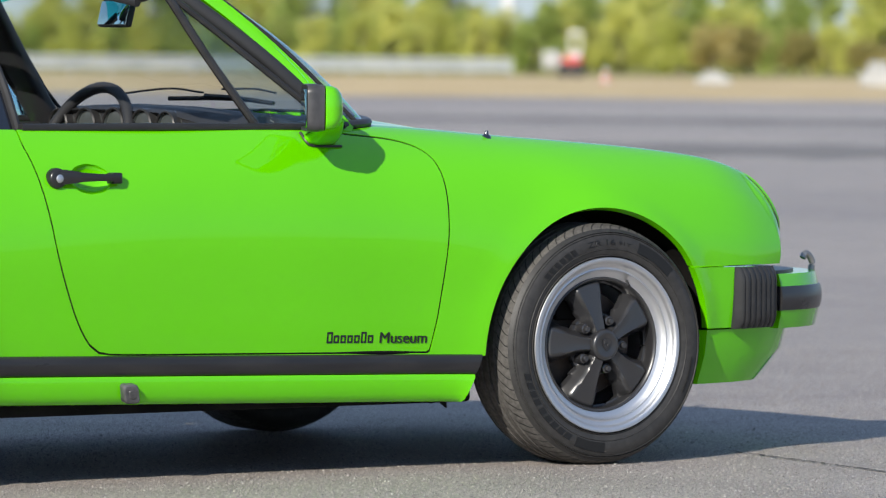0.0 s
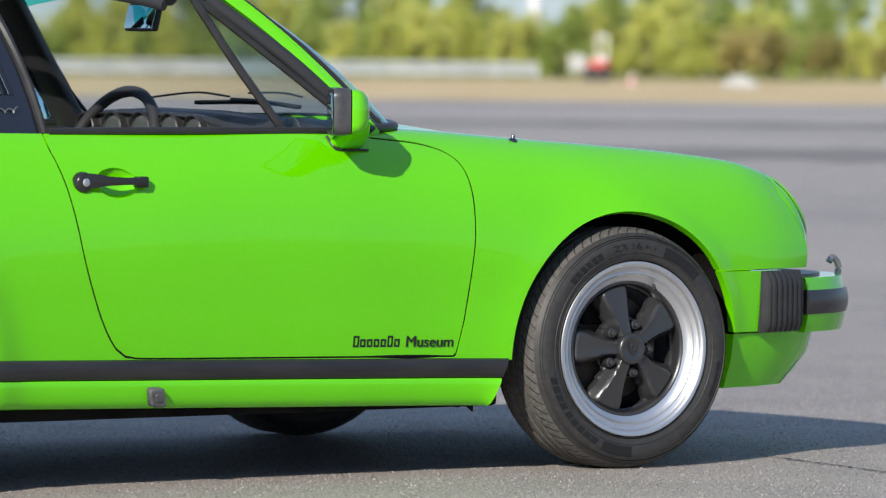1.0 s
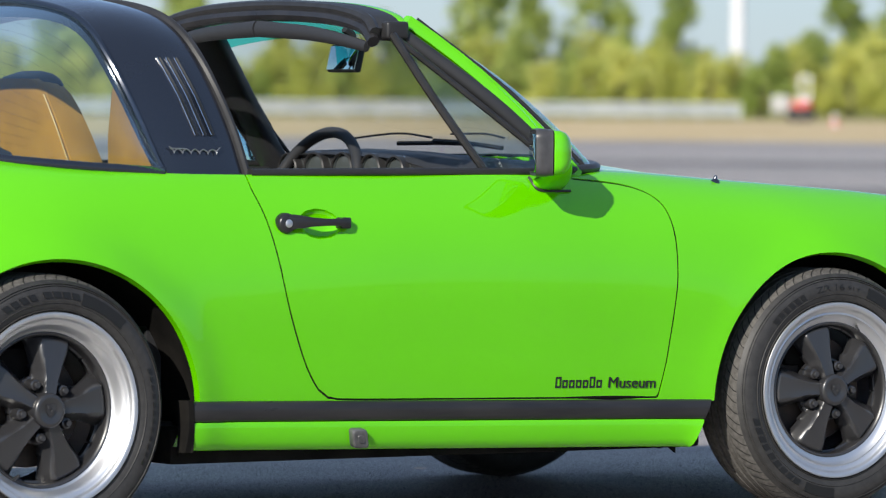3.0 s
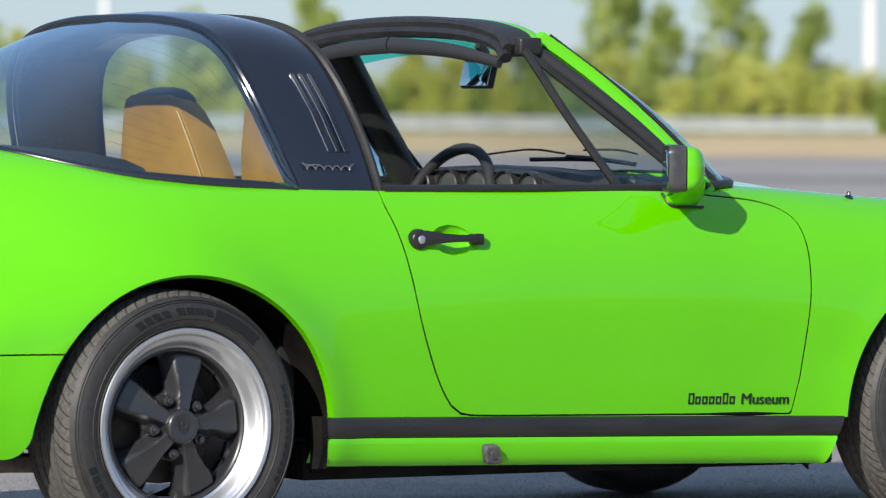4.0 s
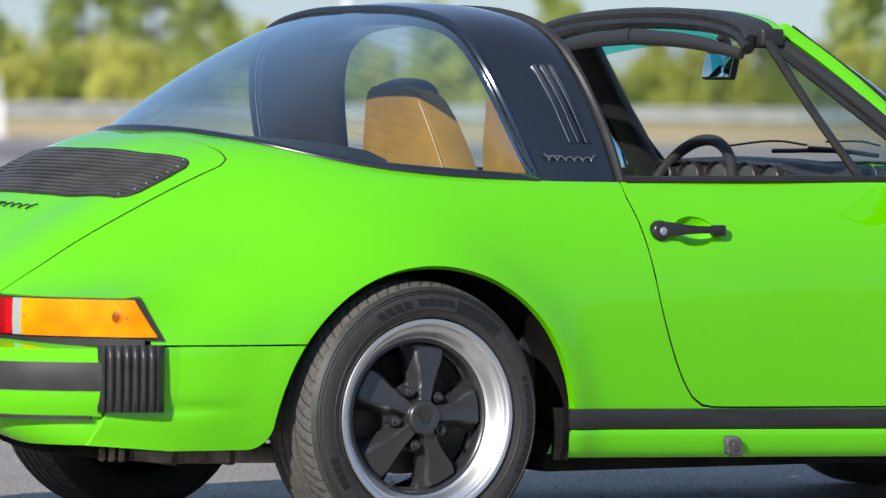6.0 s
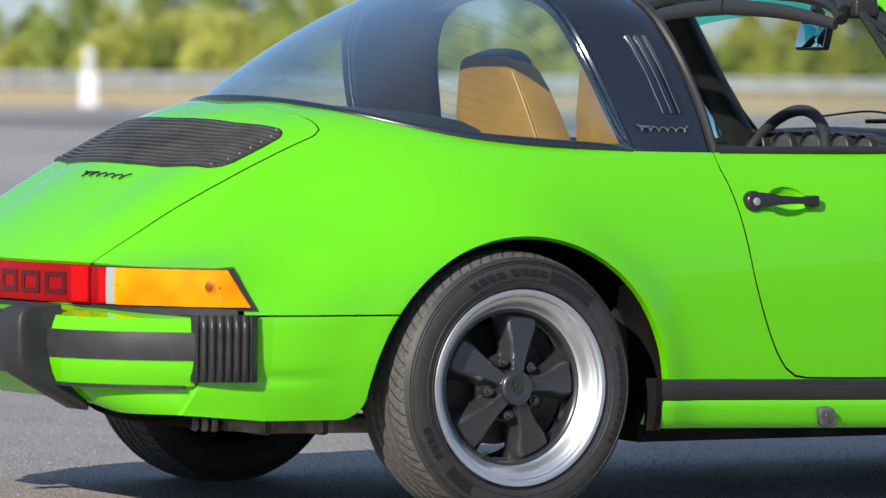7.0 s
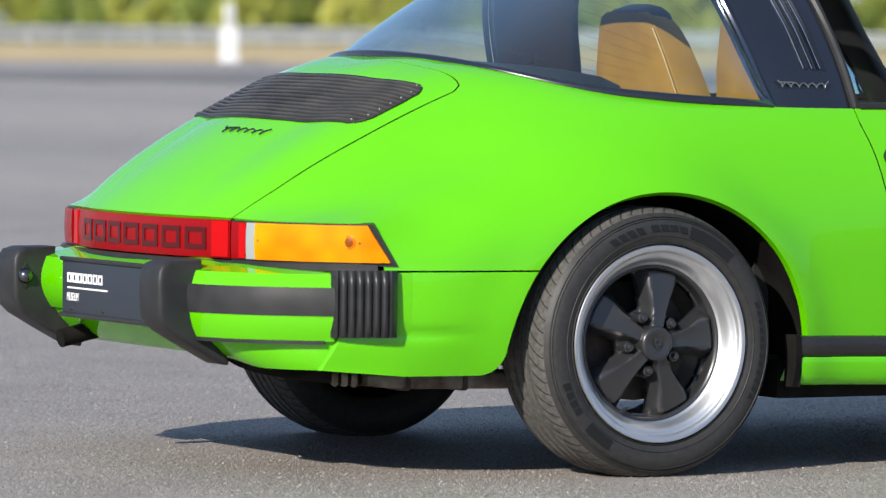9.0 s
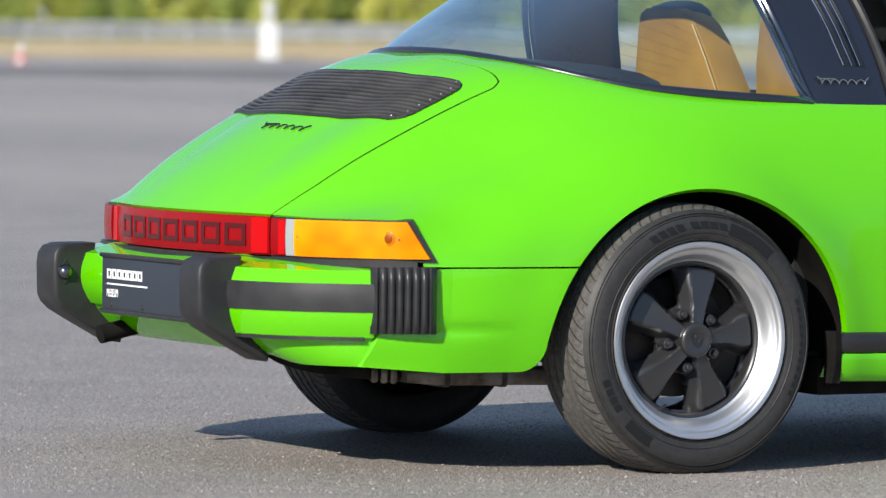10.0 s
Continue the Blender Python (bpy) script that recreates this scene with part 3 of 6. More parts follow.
for s in (1, -1):
    strip = band("bumper_strip", BUMPER, s * -.415, s * -.716, .3735, .4365, .02, old_rubber, bumper, out=.022, bulge=.003, n=16, label="black rubber rubbing strip")
    # overrider: a flat-sided block with a tail that tapers under the bumper
    front = [(-.955, .4885), (-1.035, .488), (-1.056, .481), (-1.067, .464), (-1.070, .440), (-1.068, .368), (-1.060, .347), (-1.040, .328), (-.985, .296), (-.905, .252), (-.888, .250), (-.884, .262)]
    back = [(-.930, .326), (-.962, .372), (-.962, .440)]
    ring = [Vector((x, 0, z)) for x, z in front + back]
    halves = [.044, .048, .051, .053, .054, .055, .054, .053, .050, .046, .045, .045, .049, .053, .050]
    yc = s * -.392
    mid = sum(ring, Vector()) / len(ring)
    n = len(ring)
    rows = []
    for u, inset in ((-1, .016), (-1, .011), (-.97, .005), (-.90, .0015), (-.75, 0), (.75, 0), (.90, .0015), (.97, .005), (1, .011), (1, .016)):
        row = []
        for k, p in enumerate(ring):
            t = (ring[(k + 1) % n] - ring[k - 1]).normalized()
            inward = Vector((-t.z, 0, t.x))
            if inward.dot(mid - p) < 0:
                inward = -inward
            row.append(p + inward * inset + Vector((0, yc + u * halves[k], 0)))
        rows.append(row)
    bm = bmesh.new()
    grid_mesh(bm, rows, close_v=True, cap=True)
    rider = part("overrider", bm, old_rubber, bumper, "greyed black plastic overrider")
    bm = bmesh.new()
    lathe(bm, [(0, -.018), (.009, -.016), (.016, -.009), (.019, -.001), (.021, .012)], steps=20)
    bmesh.ops.transform(bm, matrix=Matrix.Translation((-1.040, yc + s * .053, .420)) @ Matrix.Rotation(radians(180 if s > 0 else 0), 4, "Z"), verts=bm.verts)
    lamp = part("plate_lamp", bm, dark_chrome, rider, "small round plate lamp")
    bm = bmesh.new()
    lathe(bm, [(0, -.003), (.022, -.003), (.0235, .001)], steps=4)
    bmesh.ops.transform(bm, matrix=Matrix.Translation((-1.040, yc + s * .053, .420)) @ Matrix.Diagonal((.8, 1, 1.35, 1)) @ Matrix.Rotation(radians(180 if s > 0 else 0), 4, "Z"), verts=bm.verts)
    part("lamp_base", bm, rubber, lamp, smooth=False)
# registration plate board with printed bars
bm = bmesh.new()
box(bm, (-1.002, -.323, .334), (-.980, .211, .469), .003)
board = part("plate_board", bm, rubber, bumper, "black plate holder")
bm = bmesh.new()
box(bm, (-1.0065, -.313, .341), (-1.002, .203, .463), .002)
plate = part("number_plate", bm, plate_blue, bumper, "dark slate show plate with white print")

# ---- glasshouse ----
HOOP = [(.652, .836, .412, .630), (.628, .93, .374, .610), (.594, 1.03, .340, .582), (.550, 1.11, .318, .560), (.488, 1.172, .308, .545), (.39, 1.214, .304, .536), (.22, 1.238, .304, .532), (0, 1.245, .304, .530)]
SCREEN_BASE = [(1.565, .655, .844), (1.680, .604, .850), (1.758, .46, .860), (1.820, .25, .868), (1.840, 0, .872)]
SCREEN_TOP = [(1.205, .495, 1.192), (1.215, .44, 1.214), (1.222, .33, 1.232), (1.228, .18, 1.242), (1.230, 0, 1.246)]


def full(line):
    """A right-hand half line of points (half widths positive), carried over to the left."""
    right = [(x, -y, z) for x, y, z in line]
    return right + [(x, -y, z) for x, y, z in reversed(right[:-1])]


def resampled(points, n):
    p = np.array(points, float)
    d = np.concatenate([[0], np.cumsum(np.linalg.norm(np.diff(p, axis=0), axis=1))])
    s = np.linspace(0, d[-1], n)
    return np.stack([np.interp(s, d, p[:, k]) for k in range(3)], 1)


def pane(name, low, high, bulge, mat, parent, label="", rows=14, thick=0.004, span=(0.0, 1.0)):
    """A curved glass pane between two lines, with thickness."""
    bm = bmesh.new()
    low, high = np.array(low, float), np.array(high, float)
    mid = np.array([0.55, 0, 0.7])
    outer, inner = [], []
    for r in range(rows + 1):
        f = span[0] + (span[1] - span[0]) * r / rows
        line = low + (high - low) * f
        away = line - mid
        away /= np.linalg.norm(away, axis=1, keepdims=True)
        line = line + away * bulge * 4 * f * (1 - f)
        outer.append(line)
        inner.append(line - away * thick)
    grid_mesh(bm, outer)
    ob = part(name, bm, mat, parent, label)
    ob.visible_shadow = False
    return ob, outer


hoop_line = [smooth_line([(xr, y, z) for y, z, xr, xf in HOOP], 5), smooth_line([(xf, y, z) for y, z, xr, xf in HOOP], 5)]
bm = bmesh.new()
rows = []
for a, b in zip(full([tuple(p) for p in hoop_line[0]]), full([tuple(p) for p in hoop_line[1]])):
    a, b = Vector(a), Vector(b)
    inn = (Vector((a.x, 0, .80)) - a).normalized()
    ring = [a + inn * .040, a + inn * .010, a + Vector((.006, 0, 0)) - inn * .001]
    for f in (.15, .35, .55, .75, .92):
        ring.append(a.lerp(b, f) - inn * .016 * 4 * f * (1 - f))
    ring += [b - Vector((.006, 0, 0)) - inn * .001, b + inn * .010, b + inn * .040]
    rows.append(ring)
grid_mesh(bm, rows, close_v=True, cap=True)
hoop = part("roll_hoop", bm, satin, car, "satin black roll-over hoop")
tube("hoop_moulding", full([(x - .004, y + .003, z) for x, y, z in [tuple(p) for p in hoop_line[0][::2]]]), .0080, dark_chrome, hoop, 2, 8, "bright-edged dark moulding")
tube("hoop_seal", full([(x + .006, y + .002, z) for x, y, z in [tuple(p) for p in hoop_line[1][::2]]]), .011, old_rubber, hoop, 2, 8, "grey-brown rubber seal")

base_half = [(x, y, .0) for x, y in CABIN[:7]][::-1]
SEAT_Z = {.680: .840, .644: .856, .557: .877, .425: .914, .29: .934, .15: .944, 0: .947}
base_line = smooth_line(full([(x + .010, y - .008 if y > .1 else y, SEAT_Z[y]) for x, y, _ in base_half]), 6)
low = resampled([tuple(p) for p in base_line], 61)
high = resampled([(p[0] - .004, p[1], p[2] - .004) for p in full([tuple(p) for p in hoop_line[0]])], 61)
rear_window, rear_rows = pane("rear_window", low, high, .030, rear_glass_m, car, "large wrap-around tinted rear window")
bm = bmesh.new()
sweep(bm, [tuple(p + np.array([0, 0, .002])) for p in low], rounded_rect(.026, .024, .009, 3))
part("window_seal", bm, satin, rear_window, "black rubber window seal")
# heating wires on the glass
for f in np.linspace(.14, .84, 12):
    k = int(f * 14)
    w = f * 14 - k
    line = rear_rows[k] * (1 - w) + rear_rows[k + 1] * w
    line = line[10:51] - np.array([-.003, 0, .003])
    bm = bmesh.new()
    sweep(bm, [tuple(p) for p in line], disc(.00028, 4))
    part("heating_wire", bm, soot, rear_window)

screen_low = resampled([tuple(p) for p in smooth_line(full(SCREEN_BASE), 6)], 49)
screen_high = resampled([tuple(p) for p in smooth_line(full(SCREEN_TOP), 6)], 49)
windscreen = pane("windscreen", screen_low, screen_high, .043, screen_glass_m, car, "curved laminated windscreen", span=(0.0, .78))[0]
pane("sun_band", screen_low, screen_high, .043, sunband_m, windscreen, "teal sun band along the top of the screen", rows=5, span=(.78, 1.0))
bm = bmesh.new()
sweep(bm, [tuple(p + np.array([.006, 0, .002])) for p in screen_low], disc(.014, 10, .012), scale=[float(np.interp(abs(p[1]), [.30, .50, .62], [.38, .75, 1.0])) for p in screen_low])
part("screen_seal", bm, rubber, windscreen, "black rubber screen seal")

# pillars: painted outside, black inside
for s in (1, -1):
    bm = bmesh.new()
    rows = []
    for f in np.linspace(0, 1, 9):
        lo, hi = Vector((1.600, s * -.668, .838)), Vector((1.196, s * -.503, 1.208))
        p = lo.lerp(hi, f) + Vector((.03, s * -.012, .02)) * (4 * f * (1 - f)) * .6
        w = .010 + .018 * f
        t = Vector((.72, 0, .70))
        o, wide = p + t * w * .5, (.030 if s > 0 else .004)
        rows.append([o + t * .002 + Vector((0, s * .028, 0)), o + Vector((0, s * .004, 0)), o - t * wide * .5, o - t * wide + Vector((0, s * .004, 0)), o - t * (wide + .002) + Vector((0, s * .03, 0))])
    grid_mesh(bm, rows, close_v=True, cap=True)
    pillar = part("screen_pillar", bm, paint if s > 0 else dash, windscreen, "lime green screen pillar" if s > 0 else "black-lined screen pillar")
    bm = bmesh.new()
    course = [(1.574, -.638, .842), (1.380, -.578, 1.018), (1.160, -.486, 1.188)] if s > 0 else [(1.552, .638, .842), (1.401, .580, 1.018), (1.240, .488, 1.182)]
    sweep(bm, smooth_line(course, 6), rounded_rect(.044 if s > 0 else .084, .036 if s > 0 else .044, .014, 3))
    part("pillar_lining", bm, dash, pillar, "black inner pillar")
    bm = bmesh.new()
    back = 0 if s > 0 else .028
    sweep(bm, smooth_line([(1.640 - back, s * -.632, .850), (1.445 - back, s * -.584, 1.034), (1.222, s * -.500, 1.210)], 6), rounded_rect(.007, .010, .003, 3))
    part("screen_edge", bm, rubber, pillar, "black rubber along the screen's edge")
    # vent window with its frame
    vent = tube("vent_window_frame", [(1.122, s * -.542, 1.172), (1.212, s * -.600, 1.010), (1.318, s * -.655, .846)], .0105, rubber, car, 5, 8, "black vent window frame")
    tube("vent_edge", [(1.120, -.540, 1.172), (1.33, -.600, 1.012), (1.545, -.660, .846)] if s > 0 else [(1.205, .528, 1.168), (1.362, .600, 1.012), (1.530, .660, .846)], .008, rubber, vent, 5, 8)
    bm = bmesh.new()
    solid_prism(bm, [(1.117, s * -.540, 1.170), (1.20, s * -.599, 1.010), (1.306, s * -.655, .846), (1.540, s * -.657, .846), (1.33, s * -.599, 1.012)], (0, 1, 0), .003)
    g = part("vent_glass", bm, side_glass_m, vent, "clear vent glass", smooth=False)
    g.visible_shadow = False
    bm = bmesh.new()
    box(bm, (1.118, s * -.512 - .016, 1.160), (1.182, s * -.512 + .016, 1.204), .009, 3)
    part("header_corner", bm, rubber, pillar, "black corner block of the header")
    # waist strip on the door top
    bm = bmesh.new()
    sweep(bm, smooth_line([(.626, s * -.684, .841), (1.0, s * -.688, .843), (1.42, s * -.676, .843), (1.56, s * -.660, .843)], 5), rounded_rect(.022, .018, .006, 3))
    part("waist_strip", bm, rubber, door_r if s > 0 else door_l, "black rubber waist strip")

# header rail over the windscreen, with the folded-back roof seal
header = [(1.135, .500, 1.172), (1.145, .45, 1.203), (1.155, .33, 1.225), (1.162, .18, 1.236), (1.164, 0, 1.240)]
bm = bmesh.new()
sweep(bm, smooth_line(full(header), 5), rounded_rect(.085, .036, .014, 3))
head_rail = part("header_rail", bm, dash, windscreen, "black padded header rail")
tube("roof_seal", full([(x - .040, y, z - .018) for x, y, z in header]), .016, trim_rubber, head_rail, 5, 8, "folded black rubber seal")
tube("roof_seal", full([(x - .035, y, z + .006) for x, y, z in header]), .014, rubber, head_rail, 5, 8, "worn black rubber roof seal")
bm = bmesh.new()
sweep(bm, smooth_line(full([(x + .046, y + .004, z + .008) for x, y, z in header]), 5), rounded_rect(.030, .020, .008, 3))
part("header_skin", bm, paint, head_rail, "thin lime green edge of the roof")
for s in (1, -1):
    bm = bmesh.new()
    line = smooth_line([(1.100, s * -.465, 1.142), (1.092, s * -.36, 1.160), (1.088, s * -.22, 1.176), (1.086, s * -.004, 1.187)], 6)
    sweep(bm, line, disc(.013, 10, .019), scale=[.72 + .4 * k / (len(line) - 1) for k in range(len(line))])
    part("sun_visor", bm, dash, head_rail, "rolled black sun visor")

# inside mirror
bm = bmesh.new()
box(bm, (-.012, -.108, -.035), (.004, .108, .035), .007, 3)
bmesh.ops.transform(bm, matrix=pose(1.345, -.015, 1.115, 0, 12, -14), verts=bm.verts)
inside = part("inside_mirror", bm, dash, windscreen, "black inside rear-view mirror")
bm = bmesh.new()
box(bm, (-.0145, -.104, -.030), (-.0125, .104, .030), .0008)
bmesh.ops.transform(bm, matrix=pose(1.345, -.015, 1.115, 0, 12, -14), verts=bm.verts)
part("mirror_glass", bm, mirror_m, inside, "tinted mirror glass")
tube("mirror_stem", [(1.355, -.01, 1.13), (1.37, 0, 1.17), (1.345, 0, 1.19)], .011, dash, inside, 4, 8)

# ---- interior ----
bm = bmesh.new()
box(bm, (-.27, -.44, .76), (.40, .44, .80), .01)
box(bm, (.0, -.58, .76), (.40, .58, .80), .01)
box(bm, (.38, -.66, .22), (1.80, .66, .26))
box(bm, (.36, -.66, .24), (.40, .66, .80))
box(bm, (1.72, -.62, .24), (1.76, .62, .80))
rows = []
for x, half, zt in ((-.255, .20, .925), (-.20, .30, .936), (-.13, .36, .938), (0, .40, .928), (.10, .41, .910), (.15, .41, .890), (.165, .41, .86)):
    rows.append([(x, -half, .79), (x, -half - .01, zt - .03), (x, -half + .02, zt - .006), (x, -half * .5, zt), (x, half * .5, zt), (x, half - .02, zt - .006), (x, half + .01, zt - .03), (x, half, .79)])
shelf_bm = bmesh.new()
grid_mesh(shelf_bm, rows, close_v=True, cap=True)
part("rear_shelf_cover", shelf_bm, dash, car, "dark padded cover on the rear shelf")
part("cabin_tub", bm, dash, car, "black carpeted cabin floor and rear shelf")
for s in (1, -1):
    bm = bmesh.new()
    box(bm, (.62, s * -.64 - .012, .28), (1.60, s * -.64 + .012, .835), .01)
    part("door_card", bm, dash, door_r if s > 0 else door_l, "black door lining")


def seat(x, y):
    st = bmesh.new()
    rows = []
    # the back: wide shoulders, a narrower head; leaning rearwards
    for z, half, depth, lean in ((.42, .22, .13, .10), (.55, .235, .13, .075), (.70, .235, .125, .045), (.82, .222, .115, .02), (.92, .190, .105, .0), (.98, .162, .098, -.010), (1.02, .142, .088, -.017), (1.045, .124, .072, -.020), (1.058, .090, .045, -.020)):
        ring = [(x + lean + dx * depth, y + u * half, z) for u, dx in ((-1, .5), (-.97, .12), (-.85, 0), (-.4, -.02), (.4, -.02), (.85, 0), (.97, .12), (1, .5), (.93, .95), (.6, 1.05), (-.6, 1.05), (-.93, .95))]
        rows.append(ring)
    grid_mesh(st, rows, close_v=True, cap=True)
    back = part("seat", st, tan, car, "tan leather seat with integral headrest")
    bm = bmesh.new()
    box(bm, (x + .13, y - .25, .36), (x + .62, y + .25, .50), .05, 3)
    part("cushion", bm, tan, back)
    bm = bmesh.new()
    rings = []
    for z, half, d0, d1 in ((1.020, .122, .016, .084), (1.034, .121, .002, .086), (1.048, .110, -.002, .082), (1.060, .092, .004, .070), (1.066, .060, .016, .054)):
        rings.append([(x - .016 + (d0 + d1) / 2 - (d1 - d0) / 2 * a, y + half * b, z + .006 * (1 - a)) for a, b in rounded_rect(2, 2, .62, 5)])
    grid_mesh(bm, rings, close_v=True, cap=True)
    part("headrest_cap", bm, dash, back, "black cloth headrest top")
    # pale piping, its colour also standing in for the highlight along the crease
    for u in (-1,):
        tube("piping", [(x + l + .05 * d - .002, y + u * w * .955, z) for z, w, d, l in ((.56, .234, .13, .073), (.70, .235, .125, .045), (.82, .222, .115, .02), (.92, .190, .105, 0), (.98, .162, .098, -.010), (1.02, .142, .088, -.017))], .0022, seam_tan, back, 5, 6)


seat(.545, -.34)
seat(.605, .34)

# dashboard with gauges, steering wheel
bm = bmesh.new()
rows = []
for y, zt in ((-.64, .852), (-.45, .862), (-.2, .868), (-.06, .874), (.03, .878), (.12, .882), (.24, .884), (.40, .886), (.54, .880), (.64, .860)):
    hood = 1 if .0 < y < .6 else 0
    fx = float(np.interp(abs(y), [0, .25, .46, .60, .64], [1.82, 1.80, 1.752, 1.682, 1.636]))
    rows.append([(fx, y, zt - .014), (min(1.68, fx - .012), y, zt), (1.585 - .030 * hood, y, zt - .004), (1.550 - .022 * hood, y, zt - .014 - .016 * (1 - hood)), (1.545, y, zt - .022 - .033 * (1 - hood)), (1.55, y, .74), (1.57, y, .62), (fx - .01, y, .62)])
grid_mesh(bm, rows, close_v=True, cap=True)
dashboard = part("dashboard", bm, dash, car, "black padded dashboard")
for y, r in ((.53, .044), (.405, .048), (.275, .050), (.145, .048), (.035, .044)):
    bm = bmesh.new()
    lathe(bm, [(0, 0), (r * .86, 0), (r * .88, -.006), (r, -.008), (r, .02)], steps=24)
    bmesh.ops.transform(bm, matrix=Matrix.Translation((1.532, y, .828)) @ Matrix.Rotation(radians(-90), 4, "Z"), verts=bm.verts)
    g = part("gauge", bm, [gauge_face], dashboard, "round gauge")
    bm = bmesh.new()
    lathe(bm, [(r * .88, -.010), (r * .94, -.013), (r * 1.02, -.010), (r * 1.02, .01)], steps=24)
    bmesh.ops.transform(bm, matrix=Matrix.Translation((1.532, y, .828)) @ Matrix.Rotation(radians(-90), 4, "Z"), verts=bm.verts)
    part("gauge_rim", bm, rubber, g)
wheel_m = Matrix.Translation((1.480, .36, .748)) @ Matrix.Rotation(radians(22), 4, "Y")
bm = bmesh.new()
ring = [Vector((0, .194 * math.cos(a), .194 * math.sin(a))) for a in np.linspace(0, 2 * math.pi, 49)[:-1]]
sweep(bm, ring, disc(.0150, 10), up=(1, 0, 0), closed=True)
bmesh.ops.transform(bm, matrix=wheel_m, verts=bm.verts)
steer = part("steering_wheel", bm, dash, car, "black leather steering wheel")
bm = bmesh.new()
box(bm, (-.02, -.06, -.05), (.03, .06, .05), .018, 3)
for a in (-25, 205):
    box(bm, (-.006, .04, -.018), (.008, .185, .018), .005, 2, Matrix.Rotation(radians(a), 4, "X"))
bmesh.ops.transform(bm, matrix=wheel_m, verts=bm.verts)
part("hub_pad", bm, dash, steer)

# wipers on the screen
for arm, blade in (([(1.785, .02, .900), (1.770, .16, .903), (1.735, .33, .900)], [(1.650, .46, .908), (1.725, .32, .926), (1.752, .20, .917)]),
                   ([(1.790, -.06, .893), (1.768, .08, .905), (1.752, .19, .909)], [(1.735, .09, .927), (1.755, -.03, .929), (1.740, -.14, .920)])):
    w = tube("wiper", arm, .0065, rubber, windscreen, 6, 6, "black wiper arm")
    tube("blade", blade, .0030, rubber, w, 8, 6)

# ---- wheels ----
def wheel(name, x, y, z, side, steer, spoke_turn, lip, dish, width, face):
    """side -1: the car's right. Built about its own middle, outer face towards -y, then placed."""
    w = thing(name, "", "")
    for key in ("label", "category"):
        if key in w:
            del w[key]
    w.parent = car
    tagged(w, "road wheel with polished lip and black five-petal spokes")
    w.matrix_basis = pose(x, y, z, 0, 0, steer + (0 if side < 0 else 180)) @ Matrix.Scale(.976 if x > 1 else 1.0, 4)
    h = width / 2
    R = .3105
    prof = [(.210, -h + .018), (.222, -h + .006), (.240, -h - .003), (.262, -h - .007), (.280, -h - .003), (.290, -h + .0045), (.2975, -h + .0125)]
    side_bm = bmesh.new()
    lathe(side_bm, prof, steps=96)
    lathe(side_bm, [(r, -yy) for r, yy in prof], steps=96)
    tyre = part("tyre", side_bm, tyre_rubber, w, "black radial tyre with worn tread")
    # tread: ribs between grooves
    bm = bmesh.new()
    line = [(.2975, -h + .0125), (.3025, -h + .021), (.3065, -h + .034)]
    for g in (-.048, -.016, .016, .048):
        line += [(R, g - .0055), (R - .007, g - .0045), (R - .007, g + .0045), (R, g + .0055)]
    line += [(.3065, h - .034), (.3025, h - .021), (.2975, h - .0125)]
    lathe(bm, line, steps=96)
    part("tread", bm, tread_rubber, tyre, "dusty grooved tread")
    # slanting sipes across the shoulders: black strips, the cuts' shade put into colour
    bm = bmesh.new()
    for k in range(66):
        a = 2 * math.pi * k / 66
        for s in (-1, 1):
            pts = []
            for f in range(9):
                u = f / 8
                yy = s * (h - .0125 - u * (h - .0635))
                aa = a + s * (.13 * u ** 1.4)
                rr = np.interp(abs(yy), [.060, h - .034, h - .021, h - .011, h - .0045], [R, .3065, .3025, .2965, .290]) + .0006
                pts.append((rr * math.cos(aa), yy, rr * math.sin(aa)))
            vs = []
            for f, p in enumerate(pts):
                aa = math.atan2(p[2], p[0])
                tx, tz = -math.sin(aa), math.cos(aa)
                d = .0008 + .0013 * math.sin(math.pi * (f + .5) / 9)
                vs.append((bm.verts.new((p[0] + tx * d, p[1], p[2] + tz * d)), bm.verts.new((p[0] - tx * d, p[1], p[2] - tz * d))))
            for f in range(8):
                bm.faces.new((vs[f][0], vs[f + 1][0], vs[f + 1][1], vs[f][1]))
    tagged(part("tread_sipe", bm, sipe_black, tyre), kind="stuff")
    # raised rings and moulded marks on the sidewall; the makers' words are plain blocks
    for r, y, up in ((.229, .0012, .0030), (.2455, -.0042, .0018), (.2840, -.0018, .0018), (.2890, .0012, .0014)):
        bm = bmesh.new()
        lathe(bm, [(r - .0018, -h + y + .0012), (r, -h + y - up), (r + .0018, -h + y + .0012)], steps=96)
        part("sidewall_ring", bm, tyre_rubber, tyre)

    def wall(r):
        return float(np.interp(r, [.222, .240, .262, .280, .293], [-h + .006, -h - .003, -h - .007, -h - .003, -h + .007]))

    def marks(name, a0, count, step, r0, r1, fill, mat, up=.0026, slope=0.0):
        """Raised blocks set along an arc of the sidewall, clockwise from the angle a0."""
        bm = bmesh.new()
        for k in range(count):
            rim_pts = []
            n = 4
            for f in range(n + 1):
                rim_pts.append((a0 - k * step - fill * step * f / n, r1))
            for f in range(n, -1, -1):
                rim_pts.append((a0 - k * step - fill * step * f / n - slope, r0))
            a = [bm.verts.new((rr * math.cos(radians(aa)), wall(rr) + .001, rr * math.sin(radians(aa)))) for aa, rr in rim_pts]
            b = [bm.verts.new((rr * math.cos(radians(aa)), wall(rr) - up, rr * math.sin(radians(aa)))) for aa, rr in rim_pts]
            bm.faces.new(b)
